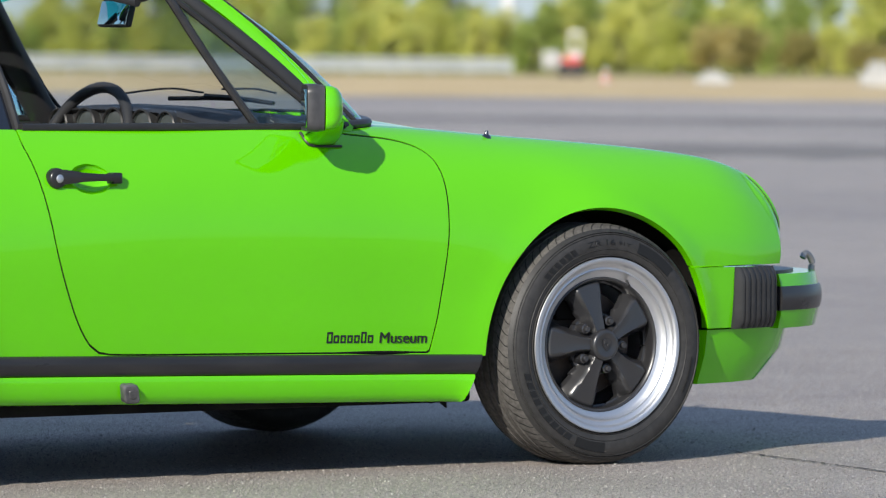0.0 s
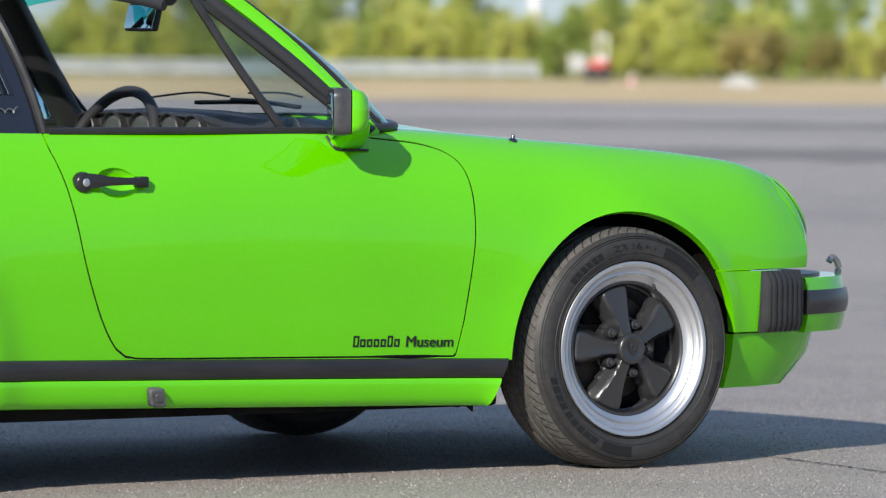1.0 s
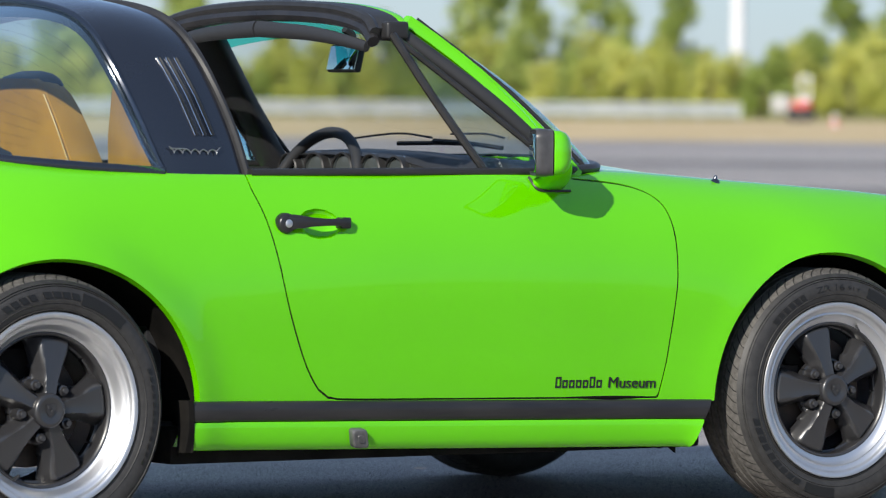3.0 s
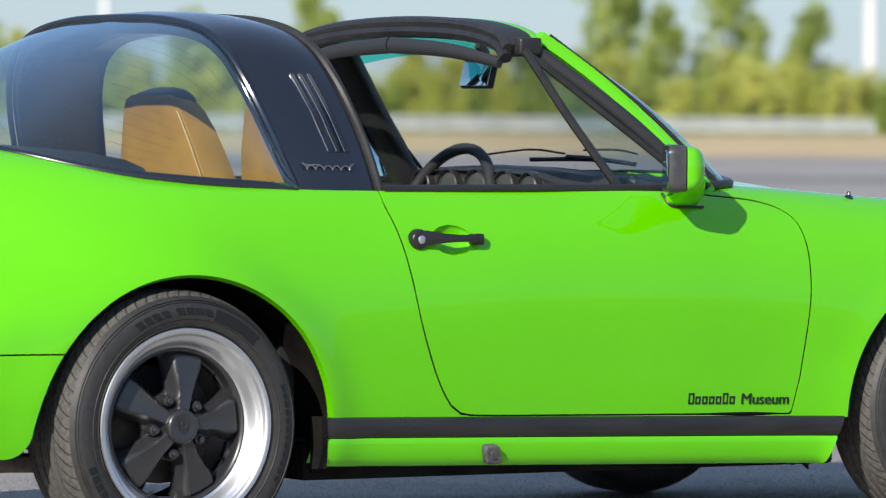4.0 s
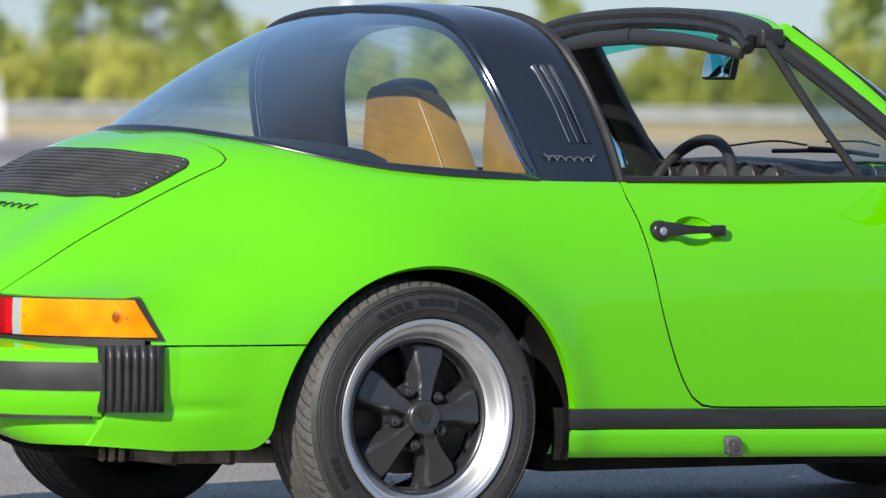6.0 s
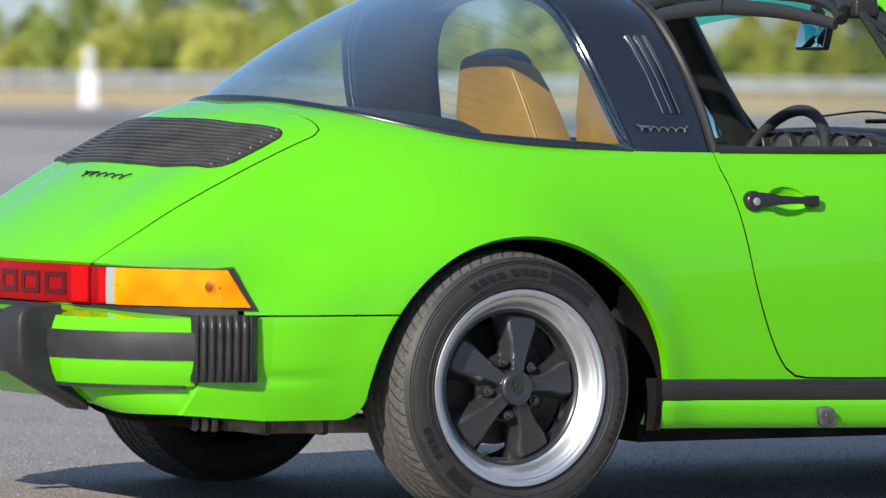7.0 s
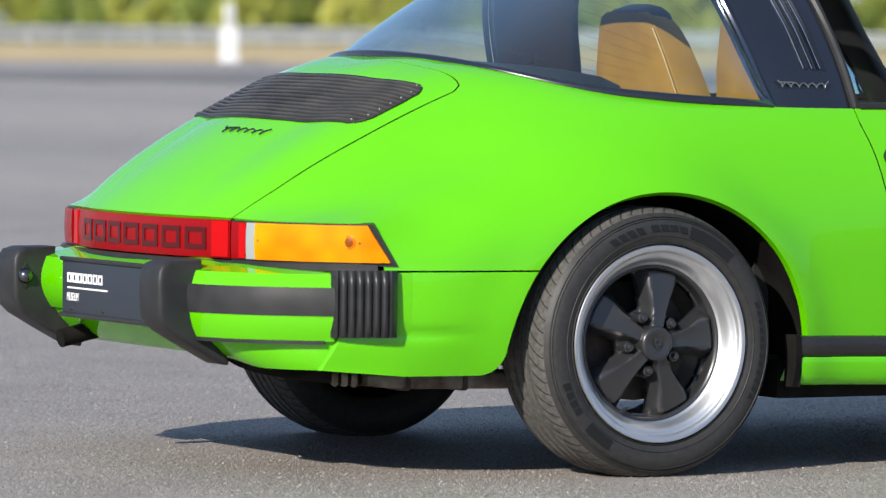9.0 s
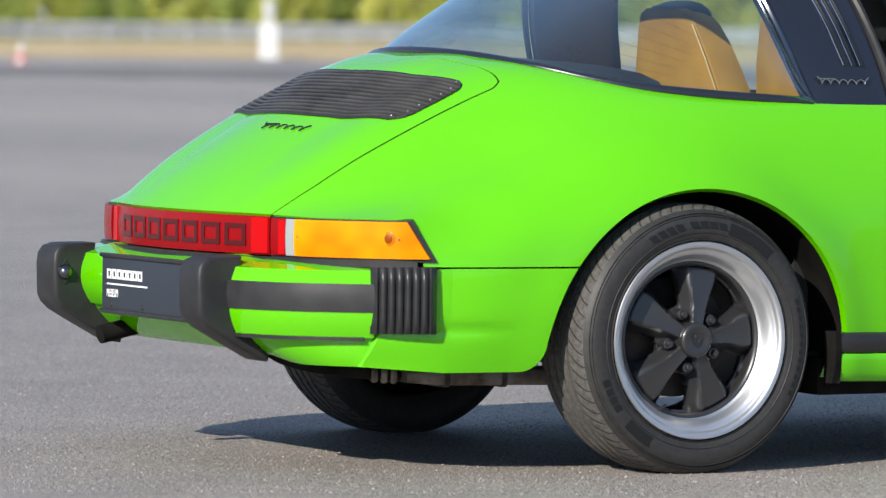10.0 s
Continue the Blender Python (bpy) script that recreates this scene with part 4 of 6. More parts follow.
            for q in range(len(a)):
                bm.faces.new((a[q], b[q], b[(q + 1) % len(a)], a[(q + 1) % len(a)]))
        tagged(part(name, bm, mat, tyre, smooth=False), kind="stuff")

    def curved_word(text, a0, radius, size, span):
        """A readable word moulded along the sidewall, its feet towards the hub."""
        cu = bpy.data.curves.new("word", "FONT")
        cu.body = text
        cu.extrude = 0.0
        ob = bpy.data.objects.new("word", cu)
        me = bpy.data.meshes.new_from_object(ob)
        bpy.data.objects.remove(ob)
        co = np.empty(len(me.vertices) * 3)
        me.vertices.foreach_get("co", co)
        co = co.reshape(-1, 3)
        lo, hi = co.min(0), co.max(0)
        u, v = (co[:, 0] - lo[0]) / (hi[0] - lo[0]), (co[:, 1] - lo[1]) / (hi[1] - lo[1])
        aa, rr = np.radians(a0 - span * u), radius + size * v
        yy = np.array([wall(r) for r in rr]) - .0014
        me.vertices.foreach_set("co", np.stack([rr * np.cos(aa), yy, rr * np.sin(aa)], 1).ravel())
        me.materials.clear()
        me.materials.append(letter_rubber)
        o = new("sidewall_word", me)
        o.parent = tyre

    if side < 0:
        if x < 1:
            marks("sidewall_mark", 121, 4, 5.2, .257, .271, .72, letter_rubber, slope=1.2)
            marks("sidewall_mark", 97, 4, 5.4, .257, .271, .76, letter_rubber, slope=1.2)
            marks("sidewall_panel", 74, 1, 27.0, .250, .276, 1.0, letter_rubber, .0028)
            marks("sidewall_mark", 216, 4, 4.6, .254, .270, .72, letter_rubber)
            marks("sidewall_panel", 240, 1, 16.0, .250, .274, 1.0, letter_rubber, .0028)
            marks("sidewall_mark", 20, 12, 4.2, .262, .270, .6, letter_rubber)
        else:
            marks("sidewall_mark", 139, 6, 4.4, .254, .268, .70, letter_rubber, slope=1.0)
            curved_word("ZR 16", 105, .256, .015, 18.5)
            curved_word("91Y", 84, .258, .009, 8.5)
            marks("sidewall_panel", 70, 1, 26.0, .250, .276, 1.0, letter_rubber, .0028)
            marks("sidewall_mark", 243, 5, 5.6, .252, .268, .74, letter_rubber, slope=-1.2)
            marks("sidewall_mark", 214, 4, 5.2, .252, .268, .74, letter_rubber, slope=-1.2)
            marks("sidewall_panel", 268, 1, 20.0, .250, .274, 1.0, letter_rubber, .0028)
            marks("sidewall_mark", -8, 3, 7.0, .262, .266, .9, letter_rubber)
    # rim: rounded flange, a step, then the polished barrel down to the spokes
    rim_bm = bmesh.new()
    lathe(rim_bm, [(.205, -h + .030), (.215, -h + .010), (.2230, -h + .004), (.2250, -h - .001), (.2235, -h - .004), (.2180, -h - .0045), (.2130, -h - .003), (.2100, -h + .001), (.2085, -h + .006), (.2065, -h + .009), (.203, -h + .011), (.198, -h + .014),
                   (.194, -h + lip * .48), (.190, -h + lip * .68), (.185, -h + lip * .89), (dish + .006, -h + lip - .001), (dish, -h + lip + .002), (dish - .004, -h + lip + .030), (dish - .01, h - .02)], steps=80)
    rim = part("rim", rim_bm, alloy, w, "polished aluminium rim")
    bm = bmesh.new()
    lathe(bm, [(dish + .0015, -h + lip + .0005), (dish - .002, -h + lip - .0015), (dish - .006, -h + lip + .001), (dish - .009, -h + lip + .008), (dish - .010, -h + lip + .05), (dish - .004, -h + lip + .06)], steps=80)
    part("rim_ring", bm, spoke_black, rim, "black painted inner ring")
    # five petals: each a sector pressed from one sheet, a broad raised face with sloping flanks, open beside its outer end
    fy = -h + lip
    face_in, face_out = -h + face, fy + .004
    nr, na = 34, 36
    half_w = lambda r: float(np.interp(r, [.03, .05, .07, .09, .11, .13, .148, .17], [.013, .0140, .0160, .0190, .0240, .0300, .0340, .035]))
    radii = np.linspace(.034, dish - .003, nr)
    table = []
    for r in radii:
        row = []
        f = (r - .034) / (dish - .037)
        top = face_in + (face_out - face_in) * f ** 1.2
        for k in range(na + 1):
            th = radians(-36 + 72 * k / na)
            t = r * math.sin(th)
            e = max(0.0, min(1.0, (abs(t) - half_w(r)) / (.016 + .06 * max(0, r - .06))))
            e = .15 * e * e * (3 - 2 * e) + .85 * e
            rim_up = max(0.0, min(1.0, (r - dish + .016) / .010))
            y = top + .0016 * (1 - min(1, abs(t) / half_w(r)) ** 2) + e * (.036 - .014 * rim_up) + .010 * rim_up
            row.append(((t, y, r * math.cos(th)), e))
        table.append(row)
    bm = bmesh.new()
    vs = [[bm.verts.new(p) for p, _ in row] for row in table]
    for a in range(nr - 1):
        for k in range(na):
            es = [table[a + i2][k + j2][1] for i2 in (0, 1) for j2 in (0, 1)]
            if min(es) > .90 and .079 < radii[a] < dish - .017:
                continue
            bm.faces.new((vs[a][k], vs[a][k + 1], vs[a + 1][k + 1], vs[a + 1][k]))
    bmesh.ops.delete(bm, geom=[v for v in bm.verts if not v.link_faces], context="VERTS")
    for _ in range(2):
        bmesh.ops.smooth_vert(bm, verts=[v for v in bm.verts if v.is_boundary], factor=.5, use_axis_x=True, use_axis_y=True, use_axis_z=True)
    edge = bmesh.ops.extrude_edge_only(bm, edges=[e for e in bm.edges if e.is_boundary])["geom"]
    bmesh.ops.translate(bm, vec=(0, .016, 0), verts=[g for g in edge if isinstance(g, bmesh.types.BMVert)])
    petal = part("spoke", bm, spoke_black, w, "satin black spoke")
    petal.matrix_basis = Matrix.Rotation(radians(90 - spoke_turn), 4, "Y")
    for k in range(1, 5):
        o = new("spoke", petal.data)
        o.parent = w
        tagged(o, "satin black spoke")
        o.matrix_basis = Matrix.Rotation(radians(90 - spoke_turn - 72 * k), 4, "Y")
    bm = bmesh.new()
    cy = -h + face - .012
    lathe(bm, [(0, cy + .001), (.026, cy + .001), (.029, cy - .0005), (.0345, cy), (.0385, cy + .003), (.0405, cy + .009), (.0415, cy + .030), (.046, cy + .05)], steps=48)
    hub = part("hub_cap", bm, spoke_black, w, "black hub cap with a raised crest")
    bm = bmesh.new()
    solid_prism(bm, [(-.012, cy, .015), (.012, cy, .015), (.013, cy, .002), (.008, cy, -.009), (0, cy, -.016), (-.008, cy, -.009), (-.013, cy, .002)], (0, -1, 0), .0012)
    for p, q in (((-.009, .003), (-.001, .011)), ((.001, -.006), (.008, .002))):
        box(bm, (p[0], cy - .0030, p[1]), (q[0], cy - .0005, q[1]), .0006, 1)
    part("crest", bm, old_rubber, hub)
    for k in range(5):
        a = radians(spoke_turn + 36 + 72 * k)
        bm = bmesh.new()
        lathe(bm, [(0, -.014), (.0065, -.014), (.0085, -.011), (.0090, -.004), (.0125, -.002), (.0135, .004), (.0135, .03)], steps=12)
        nut = part("wheel_nut", bm, spoke_black, w)
        nut.matrix_basis = Matrix.Translation((.064 * math.cos(a), face_in + .014, .064 * math.sin(a)))
    bm = bmesh.new()
    lathe(bm, [(.055, .0), (.135, .0), (.135, .02), (.055, .02)], steps=40)
    bmesh.ops.translate(bm, vec=(0, fy + .075, 0), verts=bm.verts)
    part("brake_disc", bm, soot, w, "dull dusty brake disc")
    bm = bmesh.new()
    box(bm, (-.10, fy + .06, .06), (.03, fy + .12, .14), .012)
    part("brake_caliper", bm, under, w)
    va = radians(spoke_turn + (163 if x < 1 else -40))
    tube("valve", [(.178 * math.cos(va), fy - .004, .178 * math.sin(va)), (.165 * math.cos(va), fy - .022, .165 * math.sin(va))], .004, rubber, rim, 2, 6)
    return w


wheel("rear_wheel", .006, -.722, .304, -1, 0, 79, .040, .177, .222, .021)
wheel("rear_wheel", 0, .635, .304, 1, 0, 79, .040, .177, .222, .021)
wheel("front_wheel", FRONT_AXLE + .018, -.716, .301, -1, -4.0, 105, .027, .172, .206, .014)
wheel("front_wheel", FRONT_AXLE, .635, .305, 1, -7.0, 60, .027, .172, .206, .014)

# wheel housings
for (ax, az, r) in (FRONT_ARCH, REAR_ARCH):
    for s in (1, -1):
        bm = bmesh.new()
        rows = []
        for k in range(25):
            a = radians(180 * k / 24)
            rows.append([(ax + (r + .012) * math.cos(a), s * -.775, az + (r + .012) * math.sin(a)), (ax + (r + .01) * math.cos(a), s * -.50, az + (r + .01) * math.sin(a)), (ax, s * -.47, az)])
        grid_mesh(bm, rows)
        part("wheel_housing", bm, under, car, "black undersealed wheel housing", recalc=False)

tube("brake_line", [(.26, -.60, .455), (.33, -.60, .440), (.41, -.60, .425)], .009, bare_steel, car, 3, 8, "dull steel pipe in the wheel housing")

# underside
bm = bmesh.new()
box(bm, (-.72, -.60, .255), (.42, .60, .34), .02)
box(bm, (.38, -.735, .165), (1.92, .735, .25), .012)
box(bm, (1.90, -.46, .21), (2.90, .46, .34), .02)
part("underbody", bm, under, car, "black underbody with grime")

# ---- fittings on the skin ----
SKIN_P, SKIN_N, _ = skin


def on_side(x, z, out=0.0, s=1):
    """The place on the flank at x and z, moved outwards; s 1: the right-hand side."""
    k = np.argmin((SKIN_P[:, 0] - x) ** 2 + (SKIN_P[:, 2] - z) ** 2 + np.where(SKIN_P[:, 1] > -.55, 1.0, 0))
    n, p = SKIN_N[k], SKIN_P[k]
    y = p[1] - (n[0] * (x - p[0]) + n[2] * (z - p[2])) / n[1]
    return Vector((x + n[0] * out, s * (y + n[1] * out), z + n[2] * out))


def on_top(x, y, out=0.0):
    """The place on the skin's upper side at x and y, moved outwards."""
    a = -abs(y)
    k = np.argmin((SKIN_P[:, 0] - x) ** 2 + (SKIN_P[:, 1] - a) ** 2 + np.where(SKIN_N[:, 2] < .15, 1.0, 0))
    n, p = SKIN_N[k], SKIN_P[k]
    z = p[2] - (n[0] * (x - p[0]) + n[1] * (a - p[1])) / n[2]
    q = Vector((x + n[0] * out, a + n[1] * out, z + n[2] * out))
    return Vector((q.x, q.y if y < 0 else -q.y, q.z))


for s, door in ((1, door_r), (-1, door_l)):
    # dish and handle
    bm = bmesh.new()
    rows = []
    for f in np.linspace(0, 1, 8):
        rows.append([on_side(CUP[0] + CUP[2] * math.cos(a) * math.cos(f * math.pi / 2), CUP[1] + CUP[3] * math.sin(a) * math.cos(f * math.pi / 2), -.024 * math.sin(f * math.pi / 2), s) for a in np.linspace(0, 2 * math.pi, 33)[:-1]])
    grid_mesh(bm, rows, close_v=True)
    part("handle_dish", bm, paint, door, "dished recess behind the handle", recalc=False)
    bm = bmesh.new()
    c0, c1 = on_side(.668, .724, .011, s), on_side(.838, .719, .019, s)
    rows = []
    for f, h, d in ((0, .0165, .008), (.08, .0175, .008), (.22, .0145, .007), (.35, .0108, .006), (.6, .0085, .005), (.82, .0085, .005), (.86, .0110, .006), (.97, .0115, .006), (1.0, .0095, .004)):
        p = c0.lerp(c1, f) + Vector((0, s * -.012 * math.sin(math.pi * f), 0))
        rows.append([p + Vector((0, s * -d * u, h * v)) for u, v in ((1, -.6), (1, .6), (.6, 1), (-.8, 1), (-1, .6), (-1, -.6), (-.8, -1), (.6, -1))])
    grid_mesh(bm, rows, close_v=True, cap=True)
    handle = part("door_handle", bm, trim_rubber, door, "black lever door handle")
    bm = bmesh.new()
    lathe(bm, [(0, -.0195), (.0105, -.0195), (.012, -.0185), (.0185, -.0175), (.0230, -.0140), (.0248, -.007), (.025, .004)], steps=28)
    bmesh.ops.transform(bm, matrix=Matrix.Translation(on_side(.668, .724, 0, s)) @ (Matrix.Identity(4) if s > 0 else Matrix.Rotation(math.pi, 4, "Z")), verts=bm.verts)
    part("handle_boss", bm, trim_rubber, handle, "round black boss")
    bm = bmesh.new()
    lathe(bm, [(0, -.0222), (.0075, -.0220), (.0098, -.0205), (.0102, -.015)], steps=18)
    bmesh.ops.transform(bm, matrix=Matrix.Translation(on_side(.668, .724, 0, s)) @ (Matrix.Identity(4) if s > 0 else Matrix.Rotation(math.pi, 4, "Z")), verts=bm.verts)
    part("lock_barrel", bm, alloy, handle, "chrome lock barrel")
    bm = bmesh.new()
    a = on_side(.826, .722, .006, s)
    box(bm, (a.x - .012, a.y - .014, a.z - .013), (a.x + .016, a.y + .014, a.z + .013), .004)
    part("handle_foot", bm, rubber, handle)

    # black rubber strip along the sill, the rounded sill panel under it, and the end plate
    rows, under_rows = [], []
    for x in np.linspace(.386, 1.912, 44):
        zt = .3230 - .0196 * x
        y0 = on_side(x, zt - .02, 0, 1).y
        k = 1.0 if x < 1.885 else 1 - (x - 1.885) / .027 * .45
        dx = lambda z: -.40 * (zt - z) * max(0, (x - 1.80) / .11) ** 2
        rows.append([(x + dx(zt + b), s * (y0 + a * (k if a < 0 else 1)), zt + b) for a, b in ((.004, 0), (-.007, -.001), (-.0125, -.005), (-.016, -.012), (-.0165, -.022), (-.0155, -.036), (-.012, -.0455), (-.006, -.0495), (.004, -.050))])
        zb = .2000 - .0210 * (x - .39) + .010 * math.exp(-((x - .39) / .02) ** 2)
        q = zt - .0495 - zb
        under_rows.append([(x - .006 + dx(zt - .0495 - q * f), s * (y0 - a), zt - .0495 - q * f) for a, f in ((-.01, -.05), (.0100, 0), (.0132, .07), (.0135, .22), (.0115, .45), (.0070, .70), (.0010, .88), (-.010, 1.0), (-.05, 1.02))])
    bm = bmesh.new()
    grid_mesh(bm, rows, close_v=True, cap=True)
    strip = part("sill_strip", bm, trim_rubber, car, "black rubber strip along the sill")
    bm = bmesh.new()
    grid_mesh(bm, under_rows, close_v=True, cap=True)
    part("sill_panel", bm, paint, car, "lime green sill panel")
    bm = bmesh.new()
    y0 = on_side(.386, .28, 0, 1).y
    rows = [[(.372 + .004 * math.sin(math.pi * f) + a, s * (y0 + b), .317 - .120 * f) for a, b in ((0, .02), (0, -.014 + .010 * f ** 3), (.005, -.022 + .012 * f ** 3), (.020, -.022 + .012 * f ** 3), (.024, -.015), (.024, .02))] for f in np.linspace(0, 1, 9)]
    grid_mesh(bm, rows, close_v=True, cap=True)
    part("strip_end", bm, under, strip, "black rubber end plate")
    # jacking point plug, leaning forwards
    bm = bmesh.new()
    sweep(bm, [on_side(.868, .2235, o, s) for o in (.010, .036, .040)], [(s * (a + b * .28), b) for a, b in rounded_rect(.044, .047, .010, 4)], scale=[1, 1, .84])
    plug = part("jack_plug", bm, grey_plug, car, "grey rubber plug over the jacking point")
    bm = bmesh.new()
    sweep(bm, [on_side(.868, .2235, o, s) for o in (.039, .0425)], [(s * (a + b * .28), b) for a, b in rounded_rect(.020, .022, .006, 3)], scale=[1, .8])
    part("plug_boss", bm, grey_plug, plug)
    # ragged seam under the sill
    bm = bmesh.new()
    rng = random.Random(5)
    rows = []
    for k in range(61):
        x = .40 + 1.44 * k / 60
        zb = .2065 - .0215 * (x - .39)
        d = .006 + .006 * rng.random() + (.012 if k % 15 in (0, 1) else 0)
        y = s * -.738
        rows.append([(x, y, zb + .012), (x, y - s * .003, zb - d), (x, y + s * .004, zb - d), (x, y + s * .004, zb + .012)])
    grid_mesh(bm, rows, close_v=True, cap=True)
    part("sill_flange", bm, under, car, "grimy welded seam under the sill")

    # outside mirror
    ahead_by = 0 if s > 0 else .135
    at = pose(1.420 + ahead_by, s * -.802, .891, 0, 0, s * -30)
    def shell(stations, mat, name, parent, label=""):
        bm = bmesh.new()
        rows = [[(x, a + oy * s, b + oz) for a, b in rounded_rect(w, h, r, 5)] for x, w, h, r, oy, oz in stations]
        grid_mesh(bm, rows, close_v=True, cap=True)
        bmesh.ops.transform(bm, matrix=at, verts=bm.verts)
        return part(name, bm, mat, parent, label)
    mirror = shell([(-.008, .160, .108, .022, 0, 0), (.008, .158, .106, .024, 0, 0), (.022, .146, .096, .028, .002, 0), (.034, .116, .072, .030, .004, 0), (.038, .08, .045, .02, .005, 0)], paint, "outside_mirror", door, "lime green outside mirror with black frame")
    shell([(-.048, .150, .096, .018, 0, 0), (-.052, .166, .110, .02, 0, 0), (-.044, .170, .115, .022, 0, 0), (-.026, .170, .115, .022, 0, 0), (-.020, .166, .111, .022, 0, 0), (-.011, .166, .111, .022, 0, 0)], grey_frame, "mirror_frame", mirror, "greyed black mirror frame")
    shell([(-.0535, .146, .092, .016, 0, 0), (-.0525, .148, .094, .016, 0, 0)], mirror_m, "mirror_glass", mirror)
    ring0 = [on_side(1.476 + ahead_by + .052 * math.copysign(abs(math.cos(a)) ** .5, math.cos(a)), .815 + .016 * math.sin(a), -.004, s) for a in np.linspace(0, 2 * math.pi, 25)[:-1]]
    ring1 = [Vector((1.448 + ahead_by + .030 * math.cos(a), s * (-.792 + .020 * math.sin(a)), .862)) for a in np.linspace(0, 2 * math.pi, 25)[:-1]]
    rows = []
    for f in np.linspace(0, 1, 8):
        rows.append([p.lerp(q, f) + Vector((0, s * -.010 * math.sin(math.pi * f), -.004 * math.sin(math.pi * f))) for p, q in zip(ring0, ring1)])
    bm = bmesh.new()
    grid_mesh(bm, rows, close_v=True, cap=True)
    part("mirror_foot", bm, paint, mirror, "lime green mirror foot")
    tube("foot_gasket", [on_side(x + ahead_by, z, .003, s) for x, z in ((1.422, .828), (1.426, .806), (1.437, .797), (1.48, .795), (1.530, .795))], .0035, rubber, mirror, 4, 6, "black rubber gasket")

    # headlamp
    aim = Vector((.85, s * -.08, .50)).normalized()
    lm = Matrix.Translation((2.944, s * -.566, .630)) @ aim.to_track_quat("-Y", "Z").to_matrix().to_4x4()
    bm = bmesh.new()
    lathe(bm, [(.098, -.010), (.102, -.014), (.108, -.013), (.1125, -.006), (.1135, .004), (.1120, .03)], steps=48)
    bmesh.ops.transform(bm, matrix=lm, verts=bm.verts)
    lamp = part("headlamp", bm, paint, car, "round headlamp in a lime green ring")
    bm = bmesh.new()
    lathe(bm, [(0, -.038), (.03, -.0365), (.06, -.031), (.085, -.022), (.101, -.010)], steps=48)
    bmesh.ops.transform(bm, matrix=lm, verts=bm.verts)
    part("lamp_glass", bm, lamp_glass_m, lamp, "clear domed glass").visible_shadow = False
    bm = bmesh.new()
    lathe(bm, [(0, .05), (.03, .045), (.07, .02), (.1, -.006)], steps=32)
    bmesh.ops.transform(bm, matrix=lm, verts=bm.verts)
    part("lamp_bowl", bm, chrome, lamp, "silvered bowl")
    bm = bmesh.new()
    lathe(bm, [(.1126, -.0055), (.1146, -.0035), (.1126, -.0015)], steps=48)
    bmesh.ops.transform(bm, matrix=lm, verts=bm.verts)
    part("lamp_seal", bm, rubber, lamp)

    # the wing's skin carried on to the lamp ring
    rows = []
    for a in np.linspace(-125, 125, 33):
        out = lm.to_3x3() @ Vector((math.cos(radians(a)) * (-s), 0, math.sin(radians(a))))
        if out.y * s > 0 and abs(a) < 90:
            out = lm.to_3x3() @ Vector((math.cos(radians(a)) * s, 0, math.sin(radians(a))))
        c = lm.translation + out * .1140 - aim * .001
        g = c - aim * .055 + out * .01
        g = Vector((g.x, g.y * s, g.z))
        d = np.linalg.norm(SKIN_P - np.array(g), axis=1)
        near = np.argsort(d)[:6]
        w = 1 / (d[near] + .004)
        p = (SKIN_P[near] * w[:, None]).sum(0) / w.sum()
        nr = SKIN_N[near[0]]
        p = Vector((p[0] + nr[0] * .0008, s * (p[1] + nr[1] * .0008), p[2] + nr[2] * .0008))
        tang = Vector((nr[0], s * nr[1], nr[2]))
        rows.append([p, p.lerp(c, .33) + tang * .004, p.lerp(c, .66) + tang * .004, c])
    bm = bmesh.new()
    grid_mesh(bm, rows)
    part("lamp_surround", bm, paint, car, "lime green wing edge round the headlamp")

# lettering on the doors: blocks for the maker's name, then the word
def word(text, width, height, mat, name, parent, m, label=""):
    cu = bpy.data.curves.new("word", "FONT")
    cu.body = text
    cu.extrude = 0.0004
    ob = bpy.data.objects.new("word", cu)
    me = bpy.data.meshes.new_from_object(ob)
    bpy.data.objects.remove(ob)
    co = np.empty(len(me.vertices) * 3)
    me.vertices.foreach_get("co", co)
    co = co.reshape(-1, 3)
    lo, hi = co.min(0), co.max(0)
    co[:, 0] = (co[:, 0] - lo[0]) / (hi[0] - lo[0]) * width
    co[:, 1] = (co[:, 1] - lo[1]) / (hi[1] - lo[1]) * height
    me.vertices.foreach_set("co", co.ravel())
    me.materials.clear()
    me.materials.append(mat)
    bold = bmesh.new()
    bold.from_mesh(me)
    twin = bmesh.ops.duplicate(bold, geom=bold.verts[:] + bold.edges[:] + bold.faces[:])
    bmesh.ops.translate(bold, vec=(height * .05, 0, height * .01), verts=[g for g in twin["geom"] if isinstance(g, bmesh.types.BMVert)])
    bold.to_mesh(me)
    bold.free()
    o = new(name, me)
    o.parent = parent
    o.matrix_basis = m
    if label:
        tagged(o, label)
    return o


